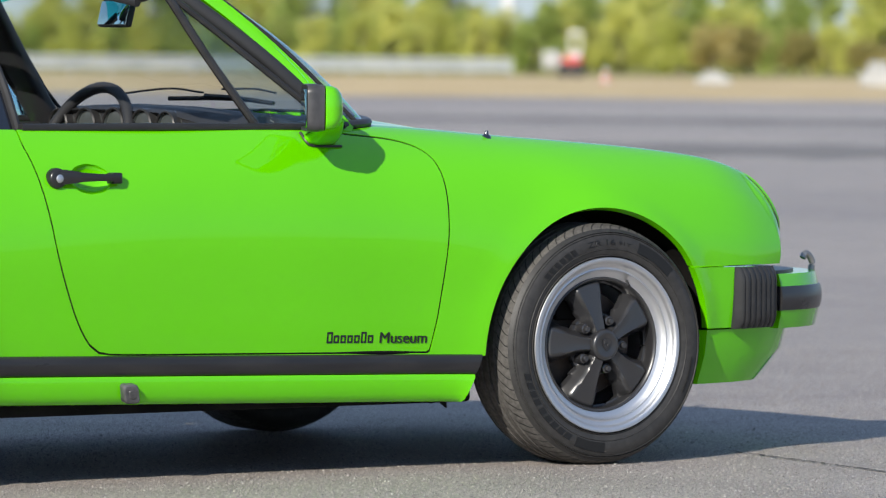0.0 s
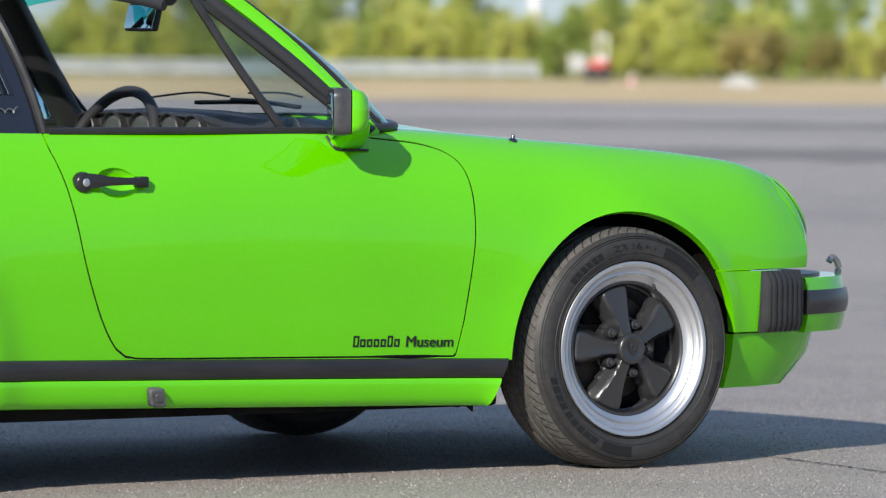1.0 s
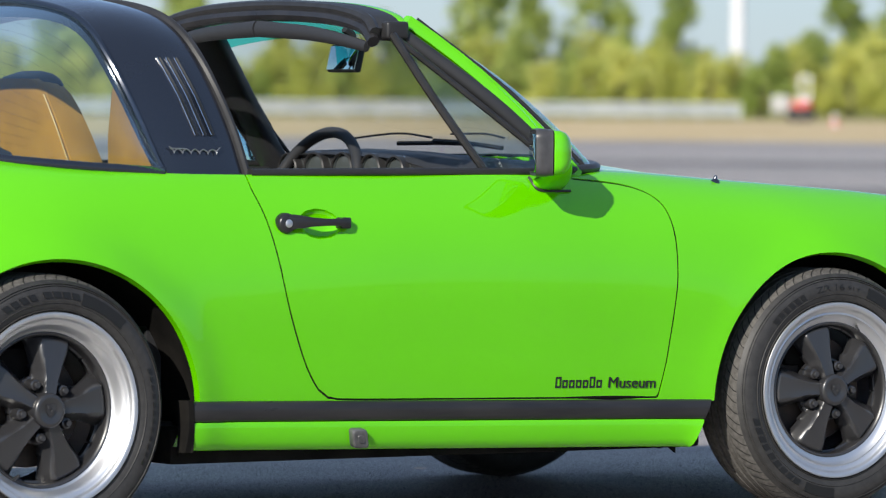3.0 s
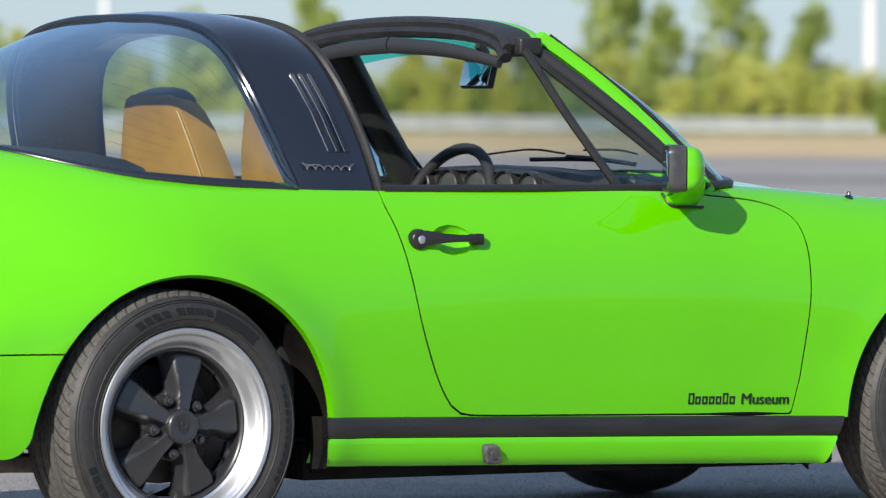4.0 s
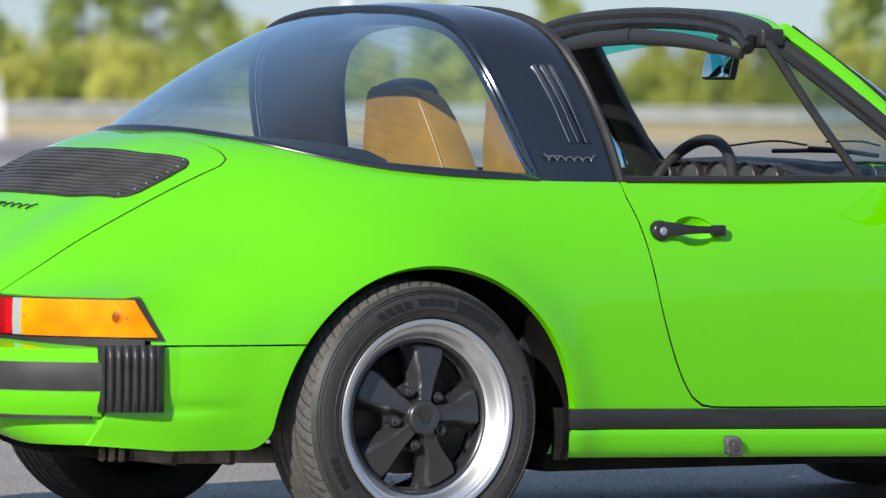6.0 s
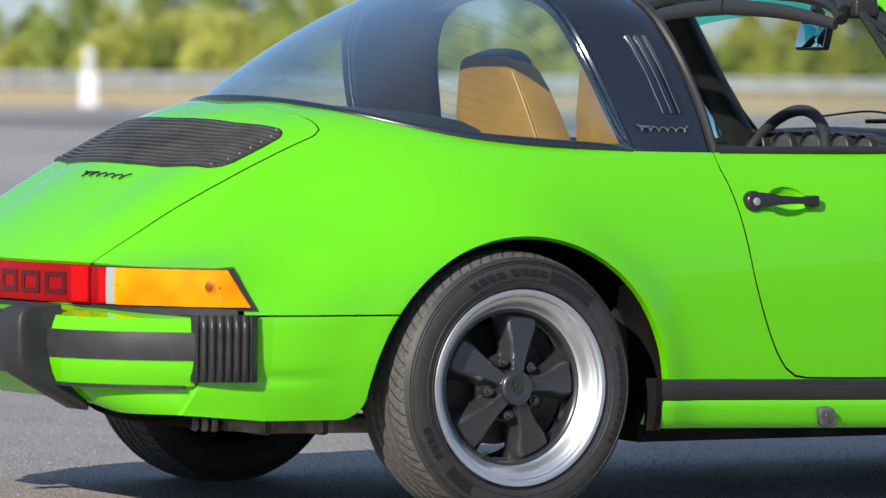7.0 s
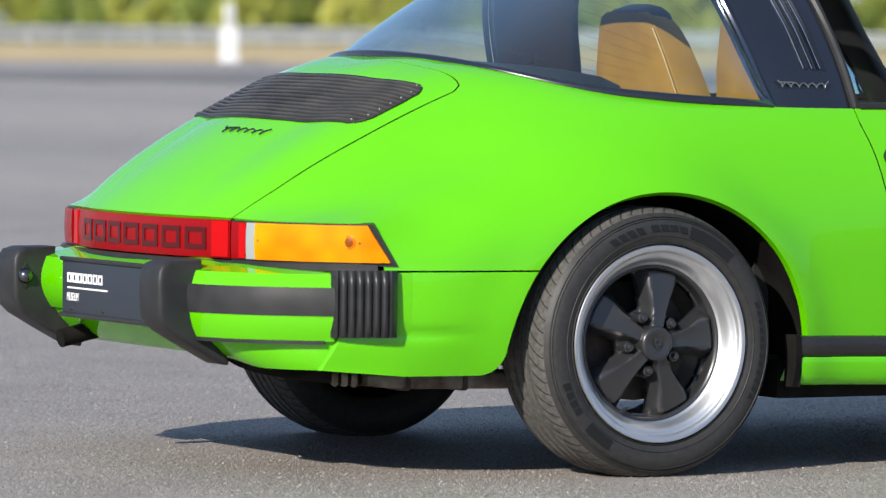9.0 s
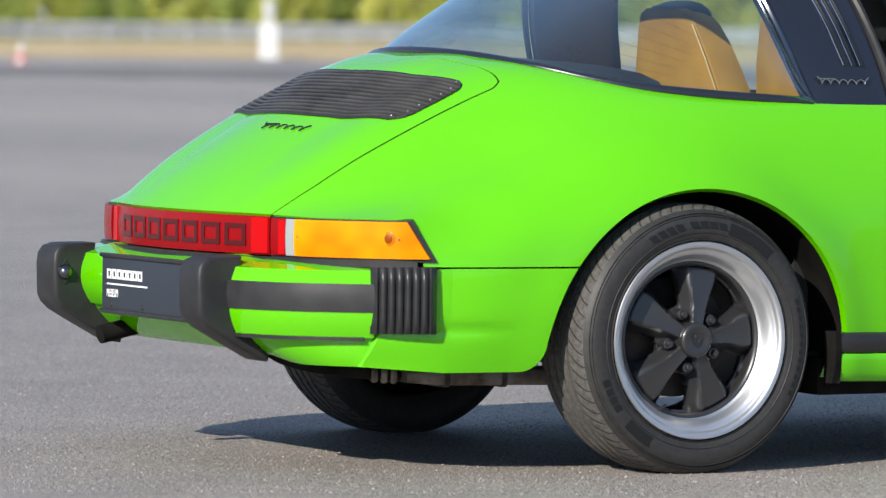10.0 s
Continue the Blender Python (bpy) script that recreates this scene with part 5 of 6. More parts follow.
for s, door in ((1, door_r), (-1, door_l)):
    zb = .322
    for k in range(7):
        a = 1.4465 + k * .0207
        h = .0275 if k in (0, 5) else .0195
        w = .0165 if k else .0175
        bm = bmesh.new()
        b = .0048
        for dx0, dx1, h0, h1 in ((0, w, h - b, h), (0, w, 0, b), (0, b, b, h - b), (w - b, w, b, h - b)):
            zz = zb - .0186 * (a - 1.45) * .9
            q = [on_side(a + d, zz + e, .0012, s) for d, e in ((dx0, h0), (dx1, h0), (dx1, h1), (dx0, h1))]
            bm.faces.new([bm.verts.new(v) for v in q])
        part("name_block", bm, dark_letter, door, smooth=False)
    a, b = on_side(1.607, .3195, .0014, s), on_side(1.748, .3165, .0014, s)
    if s < 0:
        a, b = b, a
    ex = (b - a).normalized()
    ez = (on_side(1.68, .345, .0014, s) - on_side(1.68, .318, .0014, s)).normalized()
    ey = ez.cross(ex).normalized()
    m = Matrix((ex, ez, -ey)).transposed().to_4x4()
    m = Matrix.Translation(a) @ Matrix((ex, (ez - ex * ez.dot(ex)).normalized(), ex.cross((ez - ex * ez.dot(ex)).normalized()))).transposed().to_4x4()
    word("Museum", .141, .0265, dark_letter, "door_lettering", door, m, "dark lettering")

# ---- front bumper, valance, fittings ----
def bellows(a, b, z0, z1, s, parent, ribs=8):
    """Ribbed rubber boot between two plan points of the right-hand side."""
    a, b = Vector((a[0], s * a[1], 0)), Vector((b[0], s * b[1], 0))
    t = (b - a).normalized()
    n = Vector((t.y, -t.x, 0))
    if n.y * s > 0:
        n = -n
    steps, rows = ribs * 8, []
    for k in range(steps + 1):
        f = k / steps
        off = .013 + .009 * abs(math.sin(math.pi * ribs * f)) ** .7
        off *= min(1, f * ribs * 1.2 + .1, (1 - f) * ribs * 1.2 + .1)
        p = a.lerp(b, f) + n * .006 * math.sin(math.pi * f)
        col = []
        for v in range(11):
            g = v / 10
            soft = min(1, (g * 6 + .12), ((1 - g) * 6 + .12)) ** .5
            col.append(p + n * off * soft + Vector((0, 0, z1 + (z0 - z1) * g)))
        col += [p - n * .05 + Vector((0, 0, z0)), p - n * .05 + Vector((0, 0, z1))]
        rows.append(col)
    bm = bmesh.new()
    grid_mesh(bm, rows, close_v=True, cap=True)
    return part("bumper_bellows", bm, rubber, parent, "ribbed black rubber bellows")


for s in (1, -1):
    bellows((-.776, -.716), (-.640, -.775), .326, .475, s, bumper)

NOSE = [(p.x, p.y) for p in smooth_line([(3.27, 0, 0), (3.265, -.2, 0), (3.245, -.40, 0), (3.205, -.52, 0), (3.145, -.605, 0), (3.04, -.685, 0), (2.90, -.738, 0), (2.76, -.772, 0), (2.6, -.80, 0), (2.5, -.81, 0)], 8)]
NOSE += [(x, -y) for x, y in NOSE if y < -1e-6]
fb = band("front_bumper", NOSE, .735, -.735, .326, .466, .12, paint, car, bulge=.012, n=60, label="lime green front impact bumper with black strips", swap=-1)
band("bumper_top_seal", NOSE, .73, -.73, .464, .471, .06, rubber, fb, out=-.058, n=50, swap=-1)
band("bumper_strip", NOSE, .737, -.737, .372, .434, .02, trim_rubber, fb, out=.012, bulge=.006, n=60, label="black rubber rubbing strip", swap=-1)
for s in (1, -1):
    bellows((2.722, -.783), (2.890, -.738), .331, .488, s, fb)
    tube("tow_eye", [(3.242, s * -.47, .450), (3.250, s * -.47, .480), (3.240, s * -.47, .500), (3.226, s * -.47, .506), (3.217, s * -.47, .494)], .009, dull_metal, fb, 5, 8, "bright metal hook")
VALANCE = [(p.x, p.y) for p in smooth_line([(3.155, 0, 0), (3.150, -.2, 0), (3.125, -.40, 0), (3.075, -.56, 0), (2.97, -.682, 0), (2.80, -.750, 0), (2.63, -.782, 0), (2.5, -.80, 0)], 8)]
VALANCE += [(x, -y) for x, y in VALANCE if y < -1e-6]
bm = bmesh.new()
top = [(x, y, .329) for x, y in along(VALANCE, .781, -.781, 61, 0, -1)]
mid = [(x - .015 * min(1, (x - 2.6) * 4), y * .992, .27) for x, y, z in top]
bot = [(x - .085 * min(1, max(0, (x - 2.62) * 2.4)), y * .955, .190) for x, y, z in top]
rows = [[a, m_, b, (b[0] - .02, b[1] * .96, b[2]), (a[0] - .03, a[1] * .95, a[2])] for a, m_, b in zip(top, mid, bot)]
grid_mesh(bm, rows, close_v=True, cap=True)
part("front_valance", bm, paint, fb, "lime green front valance")

# aerial base on the front wing
bm = bmesh.new()
lathe(bm, [(0, -.023), (.0035, -.022), (.005, -.018), (.0055, -.013), (.010, -.010), (.013, -.004), (.016, .0), (.016, .01)], steps=20)
bmesh.ops.transform(bm, matrix=Matrix.Translation(on_top(2.038, -.632, -.007)) @ Matrix.Rotation(radians(-90), 4, "X") @ Matrix.Rotation(radians(6), 4, "Z"), verts=bm.verts)
part("aerial_base", bm, dark_chrome, car, "chrome aerial base")

# ---- rear: grille, scripts, valance, exhaust ----
bm = bmesh.new()
rows = []
for f in np.linspace(-.03, 1.03, 12):
    half = float(between(GRILLE_END, np.clip(f, 0, 1))) + .006
    rows.append([on_top(float(between(GRILLE_TOP, y) * (1 - f) + between(GRILLE_LOW, y) * f), y, -.011) for y in np.linspace(-half, half, 41)])
grid_mesh(bm, rows)
grille = part("engine_grille", bm, under, engine_lid, "black slatted engine grille")
for k in range(13):
    f = (k + .5) / 13
    half = float(between(GRILLE_END, f)) + .002
    bm = bmesh.new()
    sweep(bm, [on_top(float(between(GRILLE_TOP, y) * (1 - f) + between(GRILLE_LOW, y) * f), y, .002) for y in np.linspace(-half, half, 33)], [(-.0042, -.009), (.0042, -.009), (.0040, .0010), (.0020, .0036), (-.0022, .0030), (-.0038, .0004)], up=(-.5, 0, .86))
    part("slat", bm, slat_grey, grille)
    if k % 2:
        continue
    for sy in (1, -1):
        q = on_top(float(between(GRILLE_TOP, half - .012) * (1 - f) + between(GRILLE_LOW, half - .012) * f), sy * (half - .012), .0055)
        bm = bmesh.new()
        bmesh.ops.create_uvsphere(bm, u_segments=8, v_segments=5, radius=.0032)
        bmesh.ops.translate(bm, vec=q, verts=bm.verts)
        part("rivet", bm, dull_metal, grille)
for y in (-.30, -.15, 0, .15, .30):
    tube("grille_rib", [on_top(float(between(GRILLE_TOP, y) * (1 - f) + between(GRILLE_LOW, y) * f), y, -.005) for f in (0, .33, .66, 1)], .004, under, grille, 3, 6)
bm = bmesh.new()
edge = [on_top(float(between(GRILLE_TOP, y)), y, .001) for y in np.linspace(-.396, .396, 41)] + [on_top(float(between(GRILLE_TOP, h) * (1 - f) + between(GRILLE_LOW, h) * f), h, .001) for f, h in GRILLE_END[1:6]] + [on_top(float(between(GRILLE_LOW, y)), y, .001) for y in np.linspace(.396, -.396, 41)] + [on_top(float(between(GRILLE_TOP, h) * (1 - f) + between(GRILLE_LOW, h) * f), -h, .001) for f, h in GRILLE_END[5:0:-1]]
sweep(bm, edge, disc(.0042, 6), closed=True)
part("grille_frame", bm, rubber, grille)


def scribble(name, place, length, height, count, mat, parent, label, thick=.0016):
    """A script badge as one plain waving band."""
    pts = []
    for k in range(count * 4 + 1):
        f = k / (count * 4)
        pts.append(place(f * length + .35 * height * math.sin(2 * math.pi * f * count), (.5 + .5 * math.cos(2 * math.pi * f * count)) * height * (1.0 if 0.1 < f < .85 else 1.5)))
    bm = bmesh.new()
    sweep(bm, smooth_line(pts, 3), disc(thick, 6))
    sweep(bm, smooth_line([place(length * f, height * 1.08) for f in (.02, .12, .24, .34)], 3), disc(thick, 6))
    return part(name, bm, mat, parent, label)


scribble("script_badge", lambda u, v: on_top(-.702 + .02 * u / .19 + v * .9, .0 - u, .003), .19, .017, 6, dark_letter, engine_lid, "small dark script badge")


def on_hoop(x, z, out=.016):
    zs, ys = [h[1] for h in HOOP], [h[0] for h in HOOP]
    return Vector((x, -np.interp(z, zs, ys) - out, z))


scribble("script_badge", lambda u, v: on_hoop(.420 + u, .886 - .02 * u + v, .0205), .140, .0105, 6, dull_metal, hoop, "small silver script badge")
for k, (xa, xb, za, zb) in enumerate(((.437, .496, 1.108, .928), (.460, .519, 1.108, .928), (.483, .541, 1.108, .928))):
    vent = tube("hoop_louvre", [on_hoop(xa + (xb - xa) * f, za + (zb - za) * f, .0215 - .002 * f) for f in (0, .25, .5, .75, 1)], .0017, chrome, hoop, 5, 6, "bright edge of a narrow louvre")
    tube("louvre_slot", [on_hoop(xa + .007 + (xb - xa) * f, za + (zb - za) * f, .0205 - .002 * f) for f in (0, .25, .5, .75, 1)], .0036, dark_letter, vent, 5, 6)

bm = bmesh.new()
rows = []
for x, y in along(BUMPER, .70, -.70, 61):
    zt, w = lower(y), abs(y)
    back = .104 - .062 * min(1, max(0, (w - .45) / .22))
    zb = .270 - .020 * min(1, max(0, (w - .35) / .2))
    a, b = Vector((x + (.028 if w > .43 else .016), y, zt + .004)), Vector((x + back, y * .992, zb))
    rows.append([a, a.lerp(b, .3) + Vector((-.006, 0, -.003)), a.lerp(b, .7) + Vector((-.007, 0, -.004)), b, b + Vector((.02, 0, .006)), a + Vector((.05, 0, .01))])
grid_mesh(bm, rows, close_v=True, cap=True)
part("rear_valance", bm, paint, bumper, "lime green rear valance")
for s in (1, -1):
    # the side piece runs on under the bellows
    levels = [.4700, .44, .40, .365, .350, .341, .333, .328, .318, .310, .300, .285, .270, .258, .247, .2365]
    start = [on_side(-.598, z, .0, 1) for z in levels]
    ref = start[7].y
    rows = []
    for f in np.linspace(0, 1, 15):
        row = []
        for z, p in zip(levels, start):
            end = -.735 if z > .33 else -.752 - .026 * (.328 - z) / .08
            x = p.x + (end - p.x) * f
            g = (p.x - x) / .20
            row.append((x, s * (p.y + (-.703 - ref) * g ** 1.25 + .006 * math.exp(-((z - .333) / .015) ** 2)), z + .014 * f * min(1, max(0, (.295 - z) / .045))))
        row += [(x + .0, s * (p.y + .03 + (-.703 - ref) * g ** 1.25), .25), (x, s * (p.y + .04 + (-.703 - ref) * g ** 1.25), .466)]
        rows.append(row)
    bm = bmesh.new()
    grid_mesh(bm, rows, close_v=True, cap=True)
    part("bumper_corner", bm, paint, bumper)
for s in (1, -1):
    band("bumper_under_seal", BUMPER, s * -.42, s * -.70, .309, .3175, .06, rubber, bumper, out=.003, n=20)
tube("tail_pipe", [(-.72, .25, .330), (-.88, .25, .300), (-.990, .248, .276)], .022, under, car, 4, 16, "dull tail pipe")
muffler = tube("muffler", [(-.70, -.32, .330), (-.70, .32, .330)], .075, under, car, 4, 20, "dull steel silencer")
tube("muffler_pipe", [(-.86, -.38, .275), (-.84, -.43, .256), (-.78, -.49, .240), (-.655, -.555, .226), (-.60, -.57, .225)], .0165, under, muffler, 5, 12, "sooty exhaust pipe")
for k in range(3):
    bm = bmesh.new()
    lathe(bm, [(.016, -.007), (.0205, -.007), (.0225, -.003), (.0225, .003), (.0205, .007), (.016, .007)], steps=20)
    bmesh.ops.transform(bm, matrix=Matrix.Translation((-.676 + k * .020, -.546 - k * .009, .2275 - k * .001)) @ Matrix.Rotation(radians(66), 4, "Z"), verts=bm.verts)
    part("pipe_clamp", bm, bare_steel, muffler, "rusty pipe clamp")
bm = bmesh.new()
rows = []
for f in np.linspace(0, 1, 9):
    c = Vector((-.625 + .42 * f, -.575 - .02 * f, .2215 - .006 * f))
    k = .7 + .3 * min(1, f * 5)
    rows.append([c + Vector((0, a * k, b * k)) for a, b in rounded_rect(.10, .040, .010, 3)])
grid_mesh(bm, rows, close_v=True, cap=True)
part("heat_exchanger", bm, bare_steel, muffler, "stained steel heat exchanger box")
for f in (.22, .56):
    bm = bmesh.new()
    c = Vector((-.625 + .42 * f, -.575 - .02 * f, .2215 - .006 * f))
    sweep(bm, [c - Vector((.005, 0, 0)), c + Vector((.005, 0, 0))], rounded_rect(.110, .048, .012, 3))
    part("exchanger_seam", bm, soot, muffler)

# plate print: square rings for the maker's name, a rule, a word; a lip along the holder
for k in range(7):
    y0 = .174 - k * .0280
    bm = bmesh.new()
    for ya, yb, za, zb in ((0, .0235, .0175, .0230), (0, .0235, 0, .0055), (0, .006, .0055, .0175), (.0175, .0235, .0055, .0175)):
        box(bm, (-1.0076, y0 - yb, .4125 + za), (-1.0064, y0 - ya, .4125 + zb))
    part("name_block", bm, white_print, plate, smooth=False)
bm = bmesh.new()
box(bm, (-1.0076, -.046, .3985), (-1.0064, .174, .4025))
part("plate_rule", bm, white_print, plate, smooth=False)
word("MUSEUM", .062, .019, white_print, "plate_lettering", plate, Matrix.Translation((-1.0076, .174, .370)) @ Matrix(((0, 0, -1), (-1, 0, 0), (0, 1, 0))).to_4x4(), "white lettering")
for z0, z1 in ((.462, .472), (.331, .342)):
    bm = bmesh.new()
    box(bm, (-1.012, -.321, z0), (-1.001, .209, z1), .003)
    part("holder_lip", bm, rubber, board)
for y in (.150, -.020):
    bm = bmesh.new()
    lathe(bm, [(0, -.003), (.004, -.0026), (.0055, 0)], steps=12)
    bmesh.ops.transform(bm, matrix=Matrix.Translation((-1.0066, y, .352)) @ Matrix.Rotation(radians(-90), 4, "Z"), verts=bm.verts)
    part("plate_screw", bm, old_rubber, plate)

# black tubes flush in the shut lines, adding the gaps' shade as colour
for s, door in ((1, door_r), (-1, door_l)):
    bm = bmesh.new()
    sweep(bm, [on_side(x, min(z, .83), -.0075, s) for x, z in smooth_door], disc(.007, 6), closed=True)
    part("door_seal", bm, under, door, "black filler darkening the door's shut line")
bm = bmesh.new()
half = [p for p in smooth_lid if p[1] > .02 and p[0] > -.884]
sweep(bm, [on_top(x, -y, -.0070) for x, y in half], disc(.006, 6))
part("lid_seal", bm, under, engine_lid, "black filler darkening the lid's shut line")

# ---- ground and distance ----
asphalt = material("asphalt", (0.17, 0.155, 0.145), 0.62, spec=0.6)
def asphalt_nodes(m):
    nt = m.node_tree
    b = nt.nodes["Principled BSDF"]
    fine = noise_node(m, 95.0, 6, .78)
    mid = noise_node(m, 2.2, 6)
    wide = noise_node(m, 0.11, 4, stretch=(1, .35, 1))
    r1 = ramp(m, fine.outputs["Fac"], [(.36, (.52, .52, .53)), (.50, (.98, .98, .98)), (.60, (1.7, 1.66, 1.60)), (.68, (3.0, 2.9, 2.8))])
    r2 = ramp(m, mid.outputs["Fac"], [(.30, (.300, .268, .245)), (.70, (.375, .338, .308))])
    r3 = ramp(m, wide.outputs["Fac"], [(.35, (.82, .82, .84)), (.65, (1.15, 1.14, 1.12))])
    def mul(a, c):
        x = nt.nodes.new("ShaderNodeMix")
        x.data_type, x.blend_type = "RGBA", "MULTIPLY"
        x.inputs["Factor"].default_value = 1.0
        nt.links.new(a, x.inputs[6])
        nt.links.new(c, x.inputs[7])
        return x.outputs[2]
    nt.links.new(mul(mul(r2.outputs[0], r1.outputs[0]), r3.outputs[0]), b.inputs["Base Color"])
    bp = nt.nodes.new("ShaderNodeBump")
    bp.inputs["Strength"].default_value, bp.inputs["Distance"].default_value = .8, .006
    nt.links.new(fine.outputs["Fac"], bp.inputs["Height"])
    nt.links.new(bp.outputs[0], b.inputs["Normal"])
asphalt_nodes(asphalt)
bm = bmesh.new()
bmesh.ops.create_grid(bm, x_segments=2, y_segments=2, size=3000)
ground = tagged(part("ground", bm, asphalt, None, smooth=False), "grey-brown asphalt of a wide test ground", "ground", kind="structure")


CRACK = (Vector((2.88, -.58, 0)), Vector((2.60, -2.10, 0)))
crack_m = material("dark_crack_filler", (0.06, 0.056, 0.053), 0.8, spec=0.3)
bm = bmesh.new()
rng = random.Random(3)
rows = []
for k in range(41):
    f = k / 40
    p = CRACK[0].lerp(CRACK[1], f) + Vector((rng.uniform(-.006, .006), rng.uniform(-.012, .012), .0032))
    w = .004 * (.4 + rng.random())
    rows.append([p + Vector((w, -w * 1.4, 0)), p + Vector((-w, w * 1.4, 0))])
grid_mesh(bm, rows)
part("crack", bm, crack_m, ground, "thin dark crack in the asphalt", smooth=False)


# loose chippings and proud stones of the worn surface, round the tripod's near ground
def chippings():
    rng = np.random.default_rng(8)
    n = 170000
    h = np.radians(rng.uniform(20.5, 43.5, n))
    d = 12.3 + 8.0 * rng.random(n) ** 1.3
    cx, cy = EYE[0] + d * np.sin(h), EYE[1] + d * np.cos(h)
    r = .0011 + .0030 * rng.random(n) ** 2.2
    tall = r * rng.uniform(.5, 1.1, n)
    a0 = rng.uniform(0, 6.28, n)
    P = np.empty((n, 5, 3))
    for k in range(4):
        a = a0 + k * math.pi / 2 + rng.uniform(-.4, .4, n)
        q = r * rng.uniform(.7, 1.3, n)
        P[:, k] = np.stack([cx + q * np.cos(a), cy + q * np.sin(a), np.full(n, -.0004)], 1)
    P[:, 4] = np.stack([cx + r * rng.uniform(-.4, .4, n), cy + r * rng.uniform(-.4, .4, n), tall], 1)
    base = 5 * np.arange(n)[:, None, None]
    F = (base + np.array([[0, 1, 4], [1, 2, 4], [2, 3, 4], [3, 0, 4]])[None]).reshape(-1, 3)
    me = bpy.data.meshes.new("chippings")
    me.vertices.add(n * 5)
    me.vertices.foreach_set("co", P.ravel())
    me.loops.add(len(F) * 3)
    me.loops.foreach_set("vertex_index", F.ravel().astype(np.int32))
    me.polygons.add(len(F))
    me.polygons.foreach_set("loop_start", np.arange(0, len(F) * 3, 3, dtype=np.int32))
    me.update(calc_edges=True)
    return me


stone = material("grey_stone_chip", (0.3, 0.28, 0.26), 0.55, spec=0.5)
geo = stone.node_tree.nodes.new("ShaderNodeNewGeometry")
tone = ramp(stone, geo.outputs["Random Per Island"], [(0.0, (.13, .119, .108)), (.45, (.25, .226, .205)), (.85, (.38, .345, .315)), (1.0, (.60, .57, .54))])
stone.node_tree.links.new(tone.outputs[0], stone.node_tree.nodes["Principled BSDF"].inputs["Base Color"])
chips = chippings()
chips.materials.append(stone)
grit = new("asphalt_chippings", chips)
tagged(grit, "small grey stone chips of the worn asphalt surface", "gravel", kind="stuff")


def spot(heading, distance, z=0.0):
    """A place on the ground by its heading from the tripod, in degrees from +y towards +x, and its distance."""
    return Vector((EYE[0] + distance * math.sin(radians(heading)), EYE[1] + distance * math.cos(radians(heading)), z))


# dry verge beyond the asphalt, and the meadow behind it
straw = material("dry_verge_grass", (0.42, 0.33, 0.19), 0.95, spec=0.1)
varied(straw, 0.35, (0.46, 0.35, 0.19), (0.64, 0.51, 0.31), detail=8)
meadow_m = material("summer_meadow", (0.22, 0.24, 0.07), 0.95, spec=0.1)
varied(meadow_m, 0.12, (0.16, 0.19, 0.045), (0.36, 0.32, 0.13), detail=8)
def strip_of_land(name, near, far, mat, label, z):
    bm = bmesh.new()
    rows = []
    for h in np.linspace(8, 62, 28):
        wob = 1 + .012 * math.sin(h * 1.7) + .008 * math.sin(h * 4.1)
        rows.append([spot(h, np.interp(h, [22, 42], near) * wob, 0.004), spot(h, np.interp(h, [22, 42], near) * wob + 1.5, z), spot(h, np.interp(h, [22, 42], far), z)])
    grid_mesh(bm, rows)
    return tagged(part(name, bm, mat, None, label, recalc=True), label, "verge", kind="structure")
strip_of_land("verge", (137, 130), (205, 250), straw, "dry straw-coloured grass verge", .05)
strip_of_land("meadow", (204, 249), (1400, 1400), meadow_m, "rough green meadow behind the barrier", .07)

# tyre-dark bands and patches on the asphalt
darker = material("dark_asphalt_patch", (0.13, 0.122, 0.118), 0.8, spec=0.3)
varied(darker, 1.4, (0.19, 0.178, 0.168), (0.23, 0.215, 0.203))
for h0, h1, d0, d1 in ((36.5, 48, 57, 66), (34, 50, 84, 92), (20, 33.5, 92, 112)):
    bm = bmesh.new()
    rows = []
    for k in range(25):
        h = h0 + (h1 - h0) * k / 24
        e = math.sin(math.pi * k / 24) ** .4
        mid, w = (d0 + d1) / 2, (d1 - d0) / 2 * e * (1 + .2 * math.sin(k * 2.3))
        rows.append([spot(h, mid - w, .004), spot(h, mid + w, .004)])
    grid_mesh(bm, rows)
    tagged(part("asphalt_patch", bm, darker, None, smooth=False), "darker resurfaced band of asphalt", "road", kind="structure")

# crash barrier: a long pale rail on posts
galv = material("pale_galvanised_steel", (0.62, 0.64, 0.63), 0.5, metal=0.1)
varied(galv, 0.8, (0.55, 0.57, 0.57), (0.70, 0.71, 0.70))
rail = thing("crash_barrier", "long pale galvanised crash barrier on the verge", "barrier", kind="")
line = [spot(h, 189 + (h - 22) / 15.65 * 56) for h in np.linspace(14, 37.65, 60)]
bm = bmesh.new()
sweep(bm, [p + Vector((0, 0, .47)) for p in line], [(k, z * 1.45) for k, z in ((-.03, -.20), (.05, -.17), (.05, -.10), (-.03, -.04), (-.03, .04), (.05, .10), (.05, .17), (-.03, .20), (-.06, .20), (-.06, -.20))])
part("rail", bm, galv, rail)
post_bm = bmesh.new()
box(post_bm, (-.05, -.05, 0), (.05, .05, .68))
first = part("barrier_post", post_bm, galv, rail)
first.location = line[0]
for p in line[1::1]:
    o = new("barrier_post", first.data)
    o.parent = rail
    o.location = p

